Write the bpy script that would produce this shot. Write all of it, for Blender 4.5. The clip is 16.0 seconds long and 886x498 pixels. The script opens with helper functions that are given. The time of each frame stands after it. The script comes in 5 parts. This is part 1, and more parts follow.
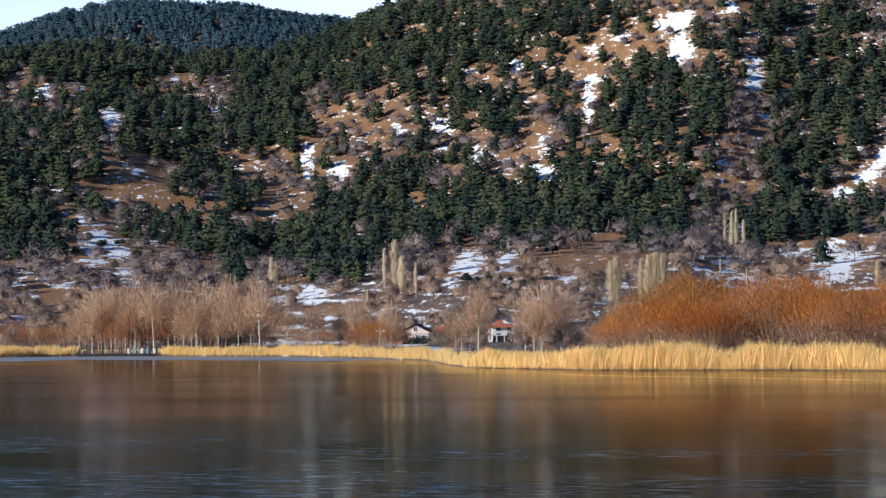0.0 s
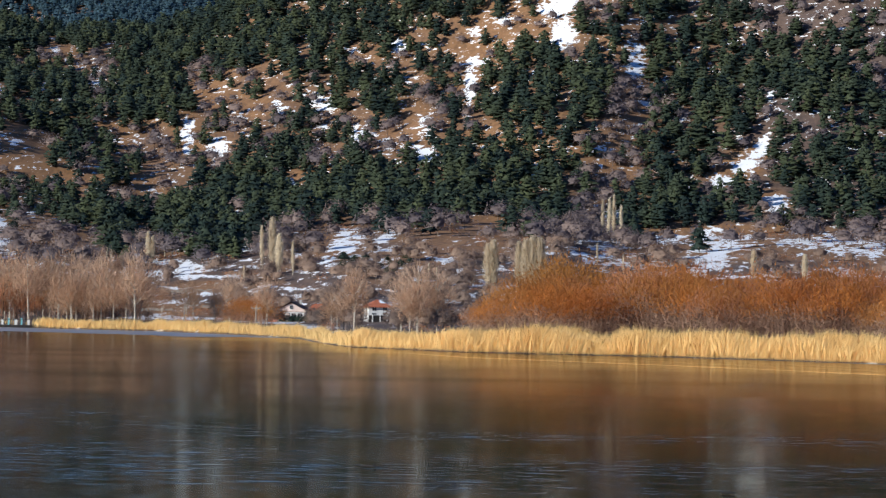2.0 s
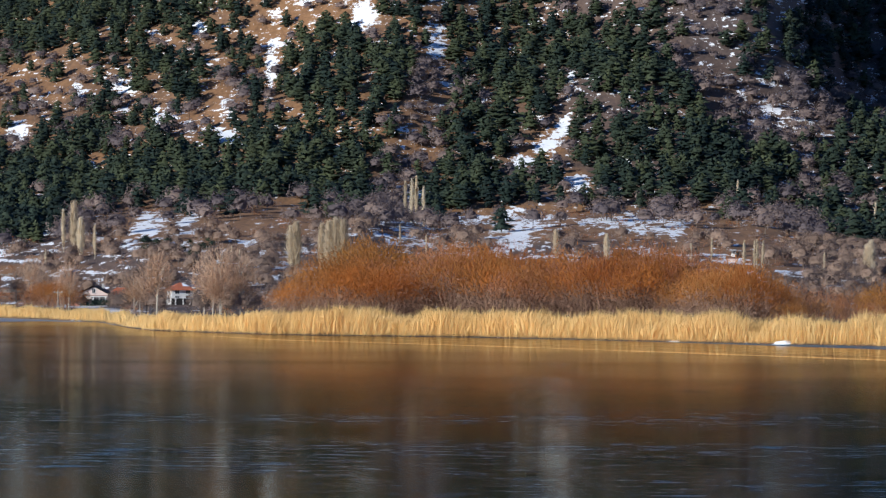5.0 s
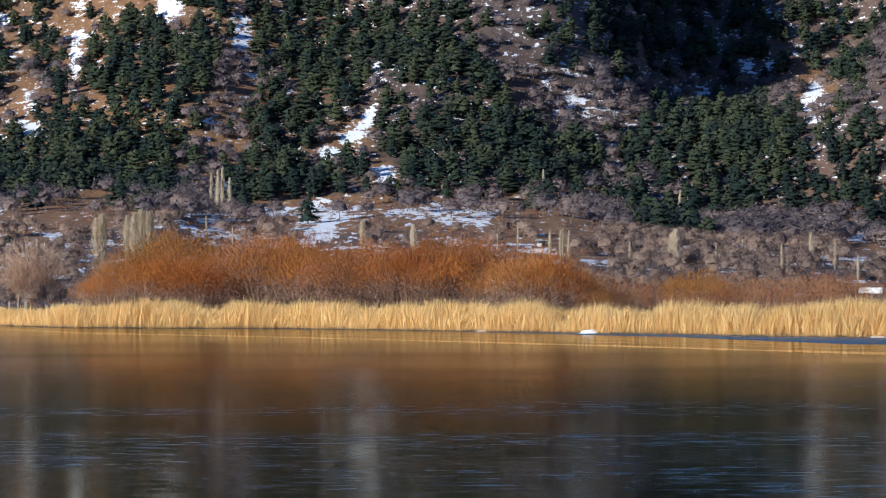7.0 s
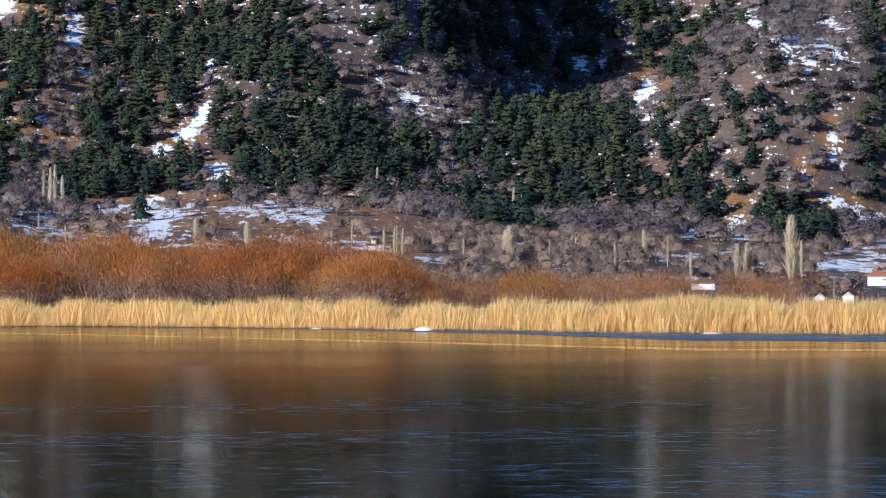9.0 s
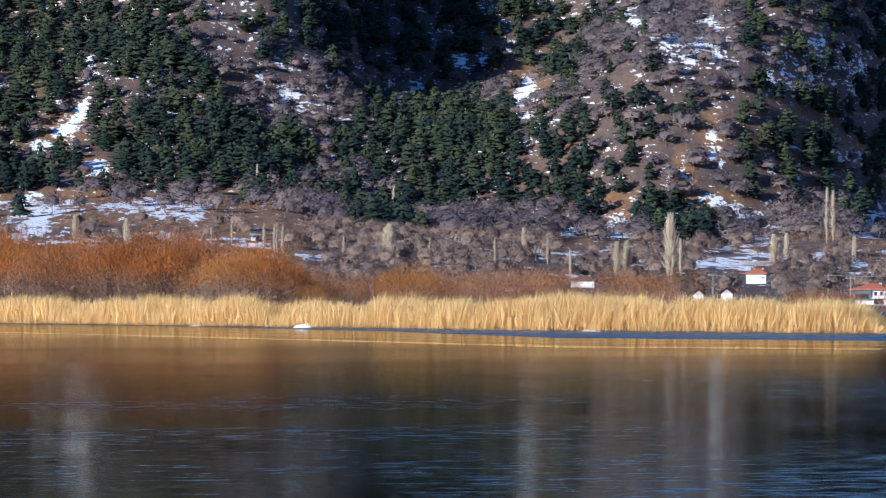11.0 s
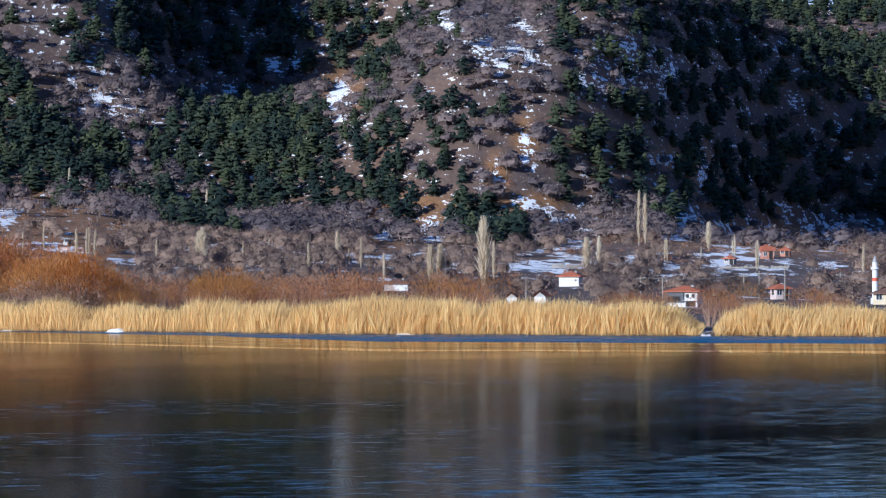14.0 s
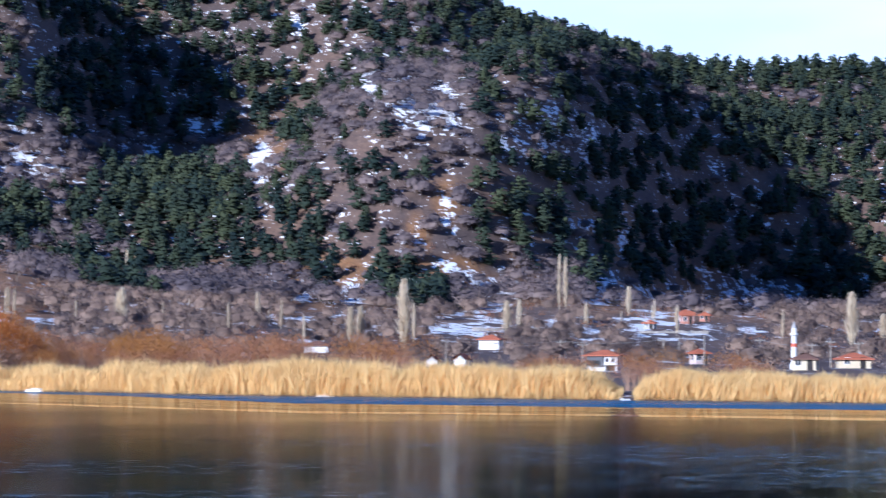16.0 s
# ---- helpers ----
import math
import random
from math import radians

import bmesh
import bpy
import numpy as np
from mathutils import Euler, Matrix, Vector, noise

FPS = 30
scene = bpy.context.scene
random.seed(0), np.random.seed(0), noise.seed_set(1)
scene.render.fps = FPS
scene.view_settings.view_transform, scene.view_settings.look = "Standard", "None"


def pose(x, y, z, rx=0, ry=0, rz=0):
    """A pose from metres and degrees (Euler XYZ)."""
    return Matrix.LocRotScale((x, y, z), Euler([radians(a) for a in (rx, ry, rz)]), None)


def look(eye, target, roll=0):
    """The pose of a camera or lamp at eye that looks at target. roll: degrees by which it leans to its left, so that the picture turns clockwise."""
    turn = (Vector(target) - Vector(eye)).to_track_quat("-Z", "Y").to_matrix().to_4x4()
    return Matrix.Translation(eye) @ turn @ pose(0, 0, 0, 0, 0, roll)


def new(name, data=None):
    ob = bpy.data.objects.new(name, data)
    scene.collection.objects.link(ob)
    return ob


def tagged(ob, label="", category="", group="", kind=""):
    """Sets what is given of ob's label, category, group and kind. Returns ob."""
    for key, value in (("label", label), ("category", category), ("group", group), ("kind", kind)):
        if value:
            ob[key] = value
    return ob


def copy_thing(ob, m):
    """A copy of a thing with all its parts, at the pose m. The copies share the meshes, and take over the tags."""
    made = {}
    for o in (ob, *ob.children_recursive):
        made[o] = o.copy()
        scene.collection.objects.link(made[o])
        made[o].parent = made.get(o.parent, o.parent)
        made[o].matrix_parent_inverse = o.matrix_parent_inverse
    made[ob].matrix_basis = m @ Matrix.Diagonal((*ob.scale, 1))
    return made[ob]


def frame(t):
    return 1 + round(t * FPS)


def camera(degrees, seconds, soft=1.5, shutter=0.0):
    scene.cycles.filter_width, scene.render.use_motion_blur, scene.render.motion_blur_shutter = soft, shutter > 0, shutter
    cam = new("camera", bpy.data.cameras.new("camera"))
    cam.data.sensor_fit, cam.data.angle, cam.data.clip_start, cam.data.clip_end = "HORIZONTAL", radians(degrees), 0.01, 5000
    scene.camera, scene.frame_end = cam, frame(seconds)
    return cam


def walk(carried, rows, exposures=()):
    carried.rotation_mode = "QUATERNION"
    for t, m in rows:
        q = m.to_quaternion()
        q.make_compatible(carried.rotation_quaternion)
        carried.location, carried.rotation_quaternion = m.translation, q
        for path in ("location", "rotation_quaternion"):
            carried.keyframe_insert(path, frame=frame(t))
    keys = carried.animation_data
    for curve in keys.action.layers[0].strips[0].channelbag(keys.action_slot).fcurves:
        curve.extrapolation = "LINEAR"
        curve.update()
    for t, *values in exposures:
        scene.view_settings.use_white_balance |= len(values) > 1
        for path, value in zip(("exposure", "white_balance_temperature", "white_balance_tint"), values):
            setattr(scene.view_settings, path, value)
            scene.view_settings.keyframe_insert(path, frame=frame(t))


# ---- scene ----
# Bearings are degrees clockwise from +Y, ranges metres from the lake-side viewpoint.
EYE_Z = 6.2
LENS = 14.942
ROWS = [
    (0.0, -8.699, 1.227, -0.496), (0.5, -8.101, 0.9, -0.759), (1.0, -7.703, 0.878, 0.214), (1.5, -7.323, 0.873, 0.487),
    (2.0, -6.624, 0.893, 0.872), (2.5, -5.737, 0.899, 0.653), (3.0, -5.042, 0.817, 0.545), (3.2, -4.985, 0.784, 0.45),
    (5.3, -2.88, 0.594, 0.144), (5.5, -2.615, 0.577, -0.022), (6.0, -1.864, 0.527, 0.097), (6.5, -0.746, 0.505, 0.01),
    (7.0, 0.0, 0.47, -0.08), (7.5, 0.625, 0.499, -0.09), (8.0, 1.292, 0.501, -0.227), (8.5, 1.944, 0.451, -0.132),
    (9.0, 2.813, 0.418, -0.212), (9.2, 2.914, 0.445, -0.191), (11.3, 5.286, 0.348, -0.142), (11.5, 5.576, 0.334, -0.163),
    (12.0, 6.23, 0.292, -0.05), (12.5, 6.588, 0.316, -0.152), (13.0, 7.093, 0.378, -0.326), (13.5, 7.677, 0.39, -0.328),
    (14.0, 8.01, 0.417, -0.282), (14.5, 7.651, 0.88, -0.111), (15.0, 7.745, 1.576, 0.264), (15.5, 7.775, 1.765, 0.029),
    (16.0, 9.358, 1.476, 0.191),
]


def heading(bearing, tilt):
    b, e = radians(bearing), radians(tilt)
    return Vector((math.sin(b) * math.cos(e), math.cos(b) * math.cos(e), math.sin(e)))


EYE = Vector((0.05, 0.03, EYE_Z))
cam = camera(LENS, 16.0, soft=1.25, shutter=0.3)
walk(cam, [(t, look(EYE, EYE + heading(b, e), r)) for t, b, e, r in ROWS],
     [(0.0, 0.36, 5250, 10), (5.0, 0.20, 5150, 11), (10.0, 0.42, 4850, 13), (12.0, 0.44, 4700, 14), (14.0, 0.26, 4650, 14), (15.5, 0.44, 4600, 17), (16.0, 0.64, 4500, 19)])

# ---- light ----
SUN_BEARING, SUN_HEIGHT = -130.0, 18.0
world = bpy.data.worlds.new("sky")
scene.world = world
world.use_nodes = True
wn, wl = world.node_tree.nodes, world.node_tree.links
sky = wn.new("ShaderNodeTexSky")
sky.sky_type, sky.sun_disc = "NISHITA", False
sky.sun_elevation, sky.sun_rotation = radians(SUN_HEIGHT), radians(SUN_BEARING)
sky.air_density, sky.dust_density, sky.ozone_density = 1.0, 0.1, 4.2
wn["Background"].inputs["Strength"].default_value = 0.050
sun_data = bpy.data.lights.new("sun", "SUN")
sun_data.energy, sun_data.angle, sun_data.color = 5.0, radians(0.55), (1.0, 0.87, 0.66)
sun = new("sun", sun_data)
sun.matrix_world = look(heading(SUN_BEARING, SUN_HEIGHT) * 900, (0, 0, 0))

# ---- numeric helpers ----
rng = np.random.default_rng(7)


def hash2(i, j, seed):
    h = (i * 374761393 + j * 668265263 + seed * 974634777) & 0xFFFFFFFF
    h = ((h ^ (h >> 13)) * 1274126177) & 0xFFFFFFFF
    return ((h ^ (h >> 16)) & 0xFFFF) / 65535.0


def value_noise(x, y, seed=0):
    x, y = np.asarray(x, float), np.asarray(y, float)
    i, j = np.floor(x).astype(np.int64), np.floor(y).astype(np.int64)
    u, v = x - i, y - j
    u, v = u * u * (3 - 2 * u), v * v * (3 - 2 * v)
    a, b = hash2(i, j, seed), hash2(i + 1, j, seed)
    c, d = hash2(i, j + 1, seed), hash2(i + 1, j + 1, seed)
    return (a * (1 - u) + b * u) * (1 - v) + (c * (1 - u) + d * u) * v


def fbm(x, y, octaves=4, seed=0):
    total, amp, norm = 0.0, 1.0, 0.0
    for k in range(octaves):
        total = total + amp * value_noise(np.asarray(x) * 2 ** k + 17.3 * k, np.asarray(y) * 2 ** k - 9.1 * k, seed + k)
        norm += amp
        amp *= 0.5
    return total / norm


def smooth(x, lo, hi):
    u = np.clip((x - lo) / (hi - lo), 0, 1)
    return u * u * (3 - 2 * u)


def polar(bearing, r, z=0.0):
    b = np.radians(bearing)
    return np.stack(np.broadcast_arrays(r * np.sin(b), r * np.cos(b), z), -1)


# ---- the lie of the land ----
SHORE = ((-40, 720), (-16.5, 662), (-15, 675), (-11.5, 630), (-10, 585), (-9.0, 540), (-8.6, 480), (-8.2, 452), (-6.2, 418),
         (-2.7, 406), (0, 389), (4.9, 358), (6.6, 348), (12.4, 332), (14, 328), (17, 322), (40, 330))
FOOT = ((-40, 0.9), (-16, 1.05), (-14.8, 1.15), (-12.7, 0.95), (-11.5, 0.85), (-9.2, 1.20), (-6.7, 1.35), (-4.7, 1.35), (-3.5, 1.10), (-1, 1.25), (2, 1.20), (4, 0.85), (7.4, 0.65), (9.7, 0.60), (11.5, 0.75), (14, 0.70), (17, 0.60), (40, 0.65))
CREST = ((-40, 4.25), (-16.5, 4.45), (-14.8, 4.60), (-13, 4.43), (-11.7, 4.43), (-10.5, 4.80), (-9.6, 5.25), (-7, 6.25), (-3, 7.15), (2, 7.35), (6, 6.75), (9.9, 5.55), (11, 5.25), (12.5, 4.90), (13.6, 4.60), (14.8, 4.55), (17, 4.53), (40, 3.75))


def along(table, bearing):
    a = np.array(table)
    return np.interp(bearing, a[:, 0], a[:, 1])


def shore(bearing):
    b = np.asarray(bearing, float)
    return along(SHORE, b) * (1 + 0.012 * (fbm(b * 0.8 + 50, b * 0 + 3.3, 2, 5) - 0.5))


R_FOOT, R_CREST = 1120.0, 1700.0


def spur(bearing, s, crest0, lean, gentle, steep, height, lo, hi):
    """A spur of the hill: its long side to the west, its steep side to the east."""
    d = bearing - (crest0 + lean * s)
    shape = np.where(d < 0, np.exp(-(d / gentle) ** 2), np.exp(-(d / steep) ** 2))
    return height * shape * smooth(s, lo, lo + 0.25) * (1 - smooth(s, hi - 0.25, hi))


def hollow(bearing, s, middle, half, s_mid, s_half, depth):
    return depth * np.exp(-((bearing - middle) / half) ** 4 - ((s - s_mid) / s_half) ** 2)


def land(bearing, r):
    """Height of the ground at a bearing and range."""
    b, r = np.broadcast_arrays(np.asarray(bearing, float), np.asarray(r, float))
    rs = shore(b)
    foot_z = R_FOOT * np.tan(np.radians(along(FOOT, b))) + EYE_Z
    crest_z = R_CREST * np.tan(np.radians(along(CREST, b))) + EYE_Z
    u = np.clip((r - rs) / (R_FOOT - rs), 0, 1)
    plain = 0.45 + 0.7 * smooth(u, 0.0, 0.25) + (foot_z - 1.15) * smooth(u, 0.30, 1.25) / smooth(np.array(1.0), 0.30, 1.25)
    s = (r - R_FOOT) / (R_CREST - R_FOOT)
    sc = np.clip(s, 0, 1)
    rise = (crest_z - foot_z) * (0.86 * sc + 0.14 * smooth(sc, 0, 1))
    x, y = r * np.sin(np.radians(b)), r * np.cos(np.radians(b))
    rough = (fbm(x / 130, y / 130, 4, 11) - 0.5) * 34 * smooth(s, 0.0, 0.3) * (1 - smooth(s, 0.75, 1.0))
    rough = rough + (fbm(x / 30, y / 30, 3, 23) - 0.5) * 5 * smooth(s, -0.15, 0.2)
    spurs = (spur(b, s, -4.2, 0.8, 2.2, 1.0, 15, 0.05, 0.9) + spur(b, s, 0.9, -0.4, 1.6, 0.6, 4, -0.1, 0.4)
             + spur(b, s, 8.2, -0.5, 2.6, 0.9, 22, -0.05, 0.5)
             + spur(b, s, 1.3, 1.6, 2.2, 0.9, 42, 0.27, 0.70) + spur(b, s, 9.1, 6.6, 2.4, 1.5, 48, -0.1, 0.85) + spur(b, s, 7.0, 1.6, 2.6, 2.6, 18, 0.15, 1.0)
             - hollow(b, s, 5.35, 2.35, 0.48, 0.19, 46) - hollow(b, s, 15.8, 3.4, 0.38, 0.32, 72))
    back = np.clip(s - 1, 0, None) * (R_CREST - R_FOOT) * 0.5
    hill = np.where(s > 0, foot_z + rise, plain) + rough + spurs - back
    # the far mountain behind the western gap
    far_top = 3100 * np.tan(np.radians(np.interp(b, [-60, -17, -15.3, -14.2, -12.2, -10.9, -9.5, -5, 0, 60],
                                                [3.2, 4.3, 4.82, 5.02, 5.08, 4.95, 4.98, 4.6, 4.0, 2.6]))) + EYE_Z
    far = far_top * np.exp(-((r - 3100) / 620) ** 2) + (fbm(x / 260, y / 260, 4, 41) - 0.5) * 60 * smooth(r, 2200, 2600) * (1 - smooth(r, 3000, 3100))
    z = np.maximum(hill, far * smooth(r, 2050, 2500))
    z = np.where(r < rs, np.maximum(-2.5, 0.45 - (rs - r) * 0.16), z)
    z = z + np.where(r > rs + 3, 0.35 * (fbm(x / 9, y / 9, 2, 31) - 0.5), 0)
    z = np.where(r < 60, np.maximum(z, 4.6 - 0.3 * np.clip(r - 5, 0, None)), z)
    return np.where(r > 2000, np.maximum(z, 3.0), z)


def sight(bearing, tilt):
    """Range at which the ground first rises to an elevation angle at a bearing."""
    rr = np.concatenate([np.arange(280, 1100, 4.0), np.arange(1100, 2000, 2.0)])
    b = np.atleast_1d(np.asarray(bearing, float))
    out = np.empty(len(b))
    for k, (bb, tt) in enumerate(zip(b, np.broadcast_to(tilt, b.shape))):
        zz = land(bb, rr)
        up = (np.degrees(np.arctan2(zz - EYE_Z, rr)) >= tt) & (rr > shore(bb) + 2)
        out[k] = rr[np.argmax(up)] if up.any() else 1690.0
    return out if np.ndim(bearing) else float(out[0])


# ---- mesh helpers ----
def mesh_np(name, verts, tris, material, smooth_faces=False, normals=None, **values):
    me = bpy.data.meshes.new(name)
    v, f = np.asarray(verts, np.float32), np.asarray(tris, np.int32)
    k = f.shape[1]
    me.vertices.add(len(v)), me.loops.add(f.size), me.polygons.add(len(f))
    me.vertices.foreach_set("co", v.ravel())
    me.loops.foreach_set("vertex_index", f.ravel())
    me.polygons.foreach_set("loop_start", np.arange(0, f.size, k, dtype=np.int32))
    me.polygons.foreach_set("loop_total", np.full(len(f), k, np.int32))
    for key, val in values.items():
        a = me.attributes.new(key, "FLOAT", "POINT")
        a.data.foreach_set("value", np.asarray(val, np.float32))
    me.update(calc_edges=True)
    me.polygons.foreach_set("use_smooth", np.full(len(f), smooth_faces))
    if normals is not None:
        a = me.attributes.new("custom_normal", "FLOAT_VECTOR", "POINT")
        a.data.foreach_set("vector", np.asarray(normals, np.float32).ravel())
    me.materials.append(material)
    return me


def rounded(v, middle=0.42, up=0.25):
    """Normals that follow a crown's rounded outline, for the soft light on fine twigs."""
    n = (v - np.array((0, 0, middle)) * np.ptp(v[:, 2])) / np.ptp(v, axis=0)
    n = n / (np.linalg.norm(n, axis=1) + 1e-6)[:, None] + (0, 0, up)
    n = n + np.repeat(np.random.default_rng(len(v)).normal(0, 0.32, (len(v) // 3 + 1, 3)), 3, 0)[:len(v)]
    return n / np.linalg.norm(n, axis=1)[:, None]


def part(name, bm, material, parent, label=""):
    """Link a bmesh as one mesh object under a thing or a part."""
    if isinstance(bm, bmesh.types.BMesh):
        me = bpy.data.meshes.new(name)
        bm.to_mesh(me)
        bm.free()
        me.materials.append(material)
    else:
        me = bm
    ob = new(name, me)
    ob.parent = parent
    return tagged(ob, label) if label else ob


def scatter(protos, at, turn, size, tint, soft=False):
    """Many copies of prototype meshes joined into one: arrays of verts, tris and tint."""
    vs, fs, ts, ns, base = [], [], [], [], 0
    pick = rng.integers(0, len(protos), len(at))
    for k, (v, f) in enumerate(protos):
        f = np.asarray(f)
        sel = np.nonzero(pick == k)[0]
        if not len(sel):
            continue
        c, s = np.cos(turn[sel])[:, None], np.sin(turn[sel])[:, None]
        sz = np.broadcast_to(np.asarray(size, float).reshape(len(at), -1), (len(at), 2))[sel]
        w, h = sz[:, :1], sz[:, 1:]
        p = np.stack([(v[:, 0] * c - v[:, 1] * s) * w, (v[:, 0] * s + v[:, 1] * c) * w, v[:, 2] * h], -1) + at[sel][:, None, :]
        vs.append(p.reshape(-1, 3))
        fs.append((f[None] + (base + np.arange(len(sel)) * len(v))[:, None, None]).reshape(-1, 3))
        ts.append(np.repeat(tint[sel], len(v)))
        if soft:
            m = rounded(v)
            ns.append(np.stack([m[:, 0] * c - m[:, 1] * s, m[:, 0] * s + m[:, 1] * c, m[:, 2] + 0 * c], -1).reshape(-1, 3))
        base += len(sel) * len(v)
    return np.concatenate(vs), np.concatenate(fs), np.concatenate(ts), np.concatenate(ns) if soft else None


def join(pieces):
    vs, fs, base = [], [], 0
    for v, f in pieces:
        vs.append(np.asarray(v, float))
        fs.append(np.asarray(f, int) + base)
        base += len(v)
    return np.concatenate(vs), np.concatenate(fs)


def stick(a, b, ra, rb, sides=4):
    """A tapered round stick from a to b."""
    a, b = np.asarray(a, float), np.asarray(b, float)
    d = (b - a) / (np.linalg.norm(b - a) + 1e-9)
    u = np.cross(d, (0.3, 0.9, 0.1) if abs(d[2]) > 0.8 else (0, 0, 1.0))
    u /= np.linalg.norm(u)
    w = np.cross(d, u)
    ang = np.arange(sides) * 2 * math.pi / sides
    ring = np.cos(ang)[:, None] * u + np.sin(ang)[:, None] * w
    v = np.concatenate([a + ring * ra, b + ring * rb])
    f = []
    for i in range(sides):
        j = (i + 1) % sides
        f += [(i, j, sides + j), (i, sides + j, sides + i)]
    return v, f


# ---- materials ----
def node_mat(name):
    m = bpy.data.materials.new(name)
    m.use_nodes = True
    n, l = m.node_tree.nodes, m.node_tree.links
    return m, n, l, n["Principled BSDF"]


def ramp(n, l, source, stops):
    r = n.new("ShaderNodeValToRGB")
    e = r.color_ramp.elements
    e[0].position, e[0].color = stops[0][0], (*stops[0][1], 1)
    e[1].position, e[1].color = stops[-1][0], (*stops[-1][1], 1)
    for p, c in stops[1:-1]:
        x = e.new(p)
        x.color = (*c, 1)
    if source is not None:
        l.new(source, r.inputs[0])
    return r.outputs[0]


def noise_tex(n, l, scale, detail=4.0, stretch=(1, 1, 1), rough=0.55):
    g, mp, t = n.new("ShaderNodeNewGeometry"), n.new("ShaderNodeMapping"), n.new("ShaderNodeTexNoise")
    mp.inputs["Scale"].default_value = stretch
    l.new(g.outputs["Position"], mp.inputs["Vector"])
    l.new(mp.outputs[0], t.inputs["Vector"])
    t.inputs["Scale"].default_value, t.inputs["Detail"].default_value, t.inputs["Roughness"].default_value = scale, detail, rough
    return t.outputs[0]


def attr(n, name):
    a = n.new("ShaderNodeAttribute")
    a.attribute_name = name
    return a.outputs["Fac"]


def calc(n, l, op, a, b=None, clamp=False):
    m = n.new("ShaderNodeMath")
    m.operation, m.use_clamp = op, clamp
    for k, x in enumerate((a, b)):
        if x is None:
            continue
        if isinstance(x, (int, float)):
            m.inputs[k].default_value = x
        else:
            l.new(x, m.inputs[k])
    return m.outputs[0]


def mix(n, l, fac, a, b, kind="MIX"):
    m = n.new("ShaderNodeMix")
    m.data_type, m.blend_type = "RGBA", kind
    for sock, x in ((m.inputs[0], fac), (m.inputs[6], a), (m.inputs[7], b)):
        if isinstance(x, (int, float)):
            sock.default_value = x
        elif isinstance(x, tuple):
            sock.default_value = (*x, 1)
        else:
            l.new(x, sock)
    return m.outputs[2]


def leafy(name, dark, mid, light, rough=0.75, grain=0.9, thin=0.0):
    """Foliage or twigs: colour varies from plant to plant and in clumps."""
    m, n, l, p = node_mat(name)
    oi = n.new("ShaderNodeObjectInfo")
    big = noise_tex(n, l, 0.035, 2)
    fine = noise_tex(n, l, grain, 3)
    k = calc(n, l, "ADD", attr(n, "tint"), calc(n, l, "MULTIPLY", oi.outputs["Random"], 0.8))
    k = calc(n, l, "ADD", calc(n, l, "MULTIPLY", k, 0.45), calc(n, l, "MULTIPLY", big, 0.35))
    k = calc(n, l, "ADD", k, calc(n, l, "MULTIPLY", fine, 0.3))
    colour = ramp(n, l, k, ((0.2, dark), (0.5, mid), (0.85, light)))
    l.new(colour, p.inputs["Base Color"])
    p.inputs["Roughness"].default_value = rough
    p.inputs["Specular IOR Level"].default_value = 0.25
    if thin:
        # dry blades let some light through
        t, x = n.new("ShaderNodeBsdfTranslucent"), n.new("ShaderNodeMixShader")
        l.new(colour, t.inputs["Color"])
        x.inputs[0].default_value = thin
        l.new(p.outputs[0], x.inputs[1]), l.new(t.outputs[0], x.inputs[2])
        l.new(x.outputs[0], n["Material Output"].inputs["Surface"])
    return m


def plain(name, colour, rough=0.6, vary=0.25, scale=2.0, metal=0.0, bump=0.0):
    m, n, l, p = node_mat(name)
    t1, t2 = noise_tex(n, l, scale, 5), noise_tex(n, l, scale * 9, 3)
    k = calc(n, l, "ADD", calc(n, l, "MULTIPLY", t1, 0.65), calc(n, l, "MULTIPLY", t2, 0.35))
    lo, hi = tuple(c * (1 - vary) for c in colour), tuple(min(1, c * (1 + vary)) for c in colour)
    l.new(ramp(n, l, k, ((0.3, lo), (0.5, colour), (0.72, hi))), p.inputs["Base Color"])
    p.inputs["Roughness"].default_value, p.inputs["Metallic"].default_value = rough, metal
    if bump:
        bp = n.new("ShaderNodeBump")
        bp.inputs["Distance"].default_value = bump
        l.new(t2, bp.inputs["Height"])
        l.new(bp.outputs[0], p.inputs["Normal"])
    return m


def cloudy_sky():
    """Clear winter sky that pales to white haze and thin cloud towards the horizon, all the way round."""
    n, l = wn, wl
    co, sep = n.new("ShaderNodeTexCoord"), n.new("ShaderNodeSeparateXYZ")
    l.new(co.outputs["Generated"], sep.inputs[0])
    mp, t = n.new("ShaderNodeMapping"), n.new("ShaderNodeTexNoise")
    mp.inputs["Scale"].default_value = (1, 1, 3.5)
    l.new(co.outputs["Generated"], mp.inputs["Vector"])
    l.new(mp.outputs[0], t.inputs["Vector"])
    t.inputs["Scale"].default_value, t.inputs["Detail"].default_value = 5.0, 6.0
    low = ramp(n, l, sep.outputs["Z"], ((0.0, (0.3, 0.3, 0.3)), (0.058, (0.45, 0.45, 0.45)), (0.074, (1, 1, 1)), (0.100, (0.95, 0.95, 0.95)), (0.118, (0.0, 0.0, 0.0))))
    puff = ramp(n, l, t.outputs[0], ((0.30, (0.72, 0.72, 0.72)), (0.60, (1, 1, 1))))
    fac = calc(n, l, "MULTIPLY", low, puff, True)
    clear = mix(n, l, 1.0, sky.outputs[0], (0.72, 0.92, 1.17), "MULTIPLY")
    l.new(mix(n, l, fac, clear, (17.0, 17.8, 18.8)), n["Background"].inputs["Color"])


cloudy_sky()

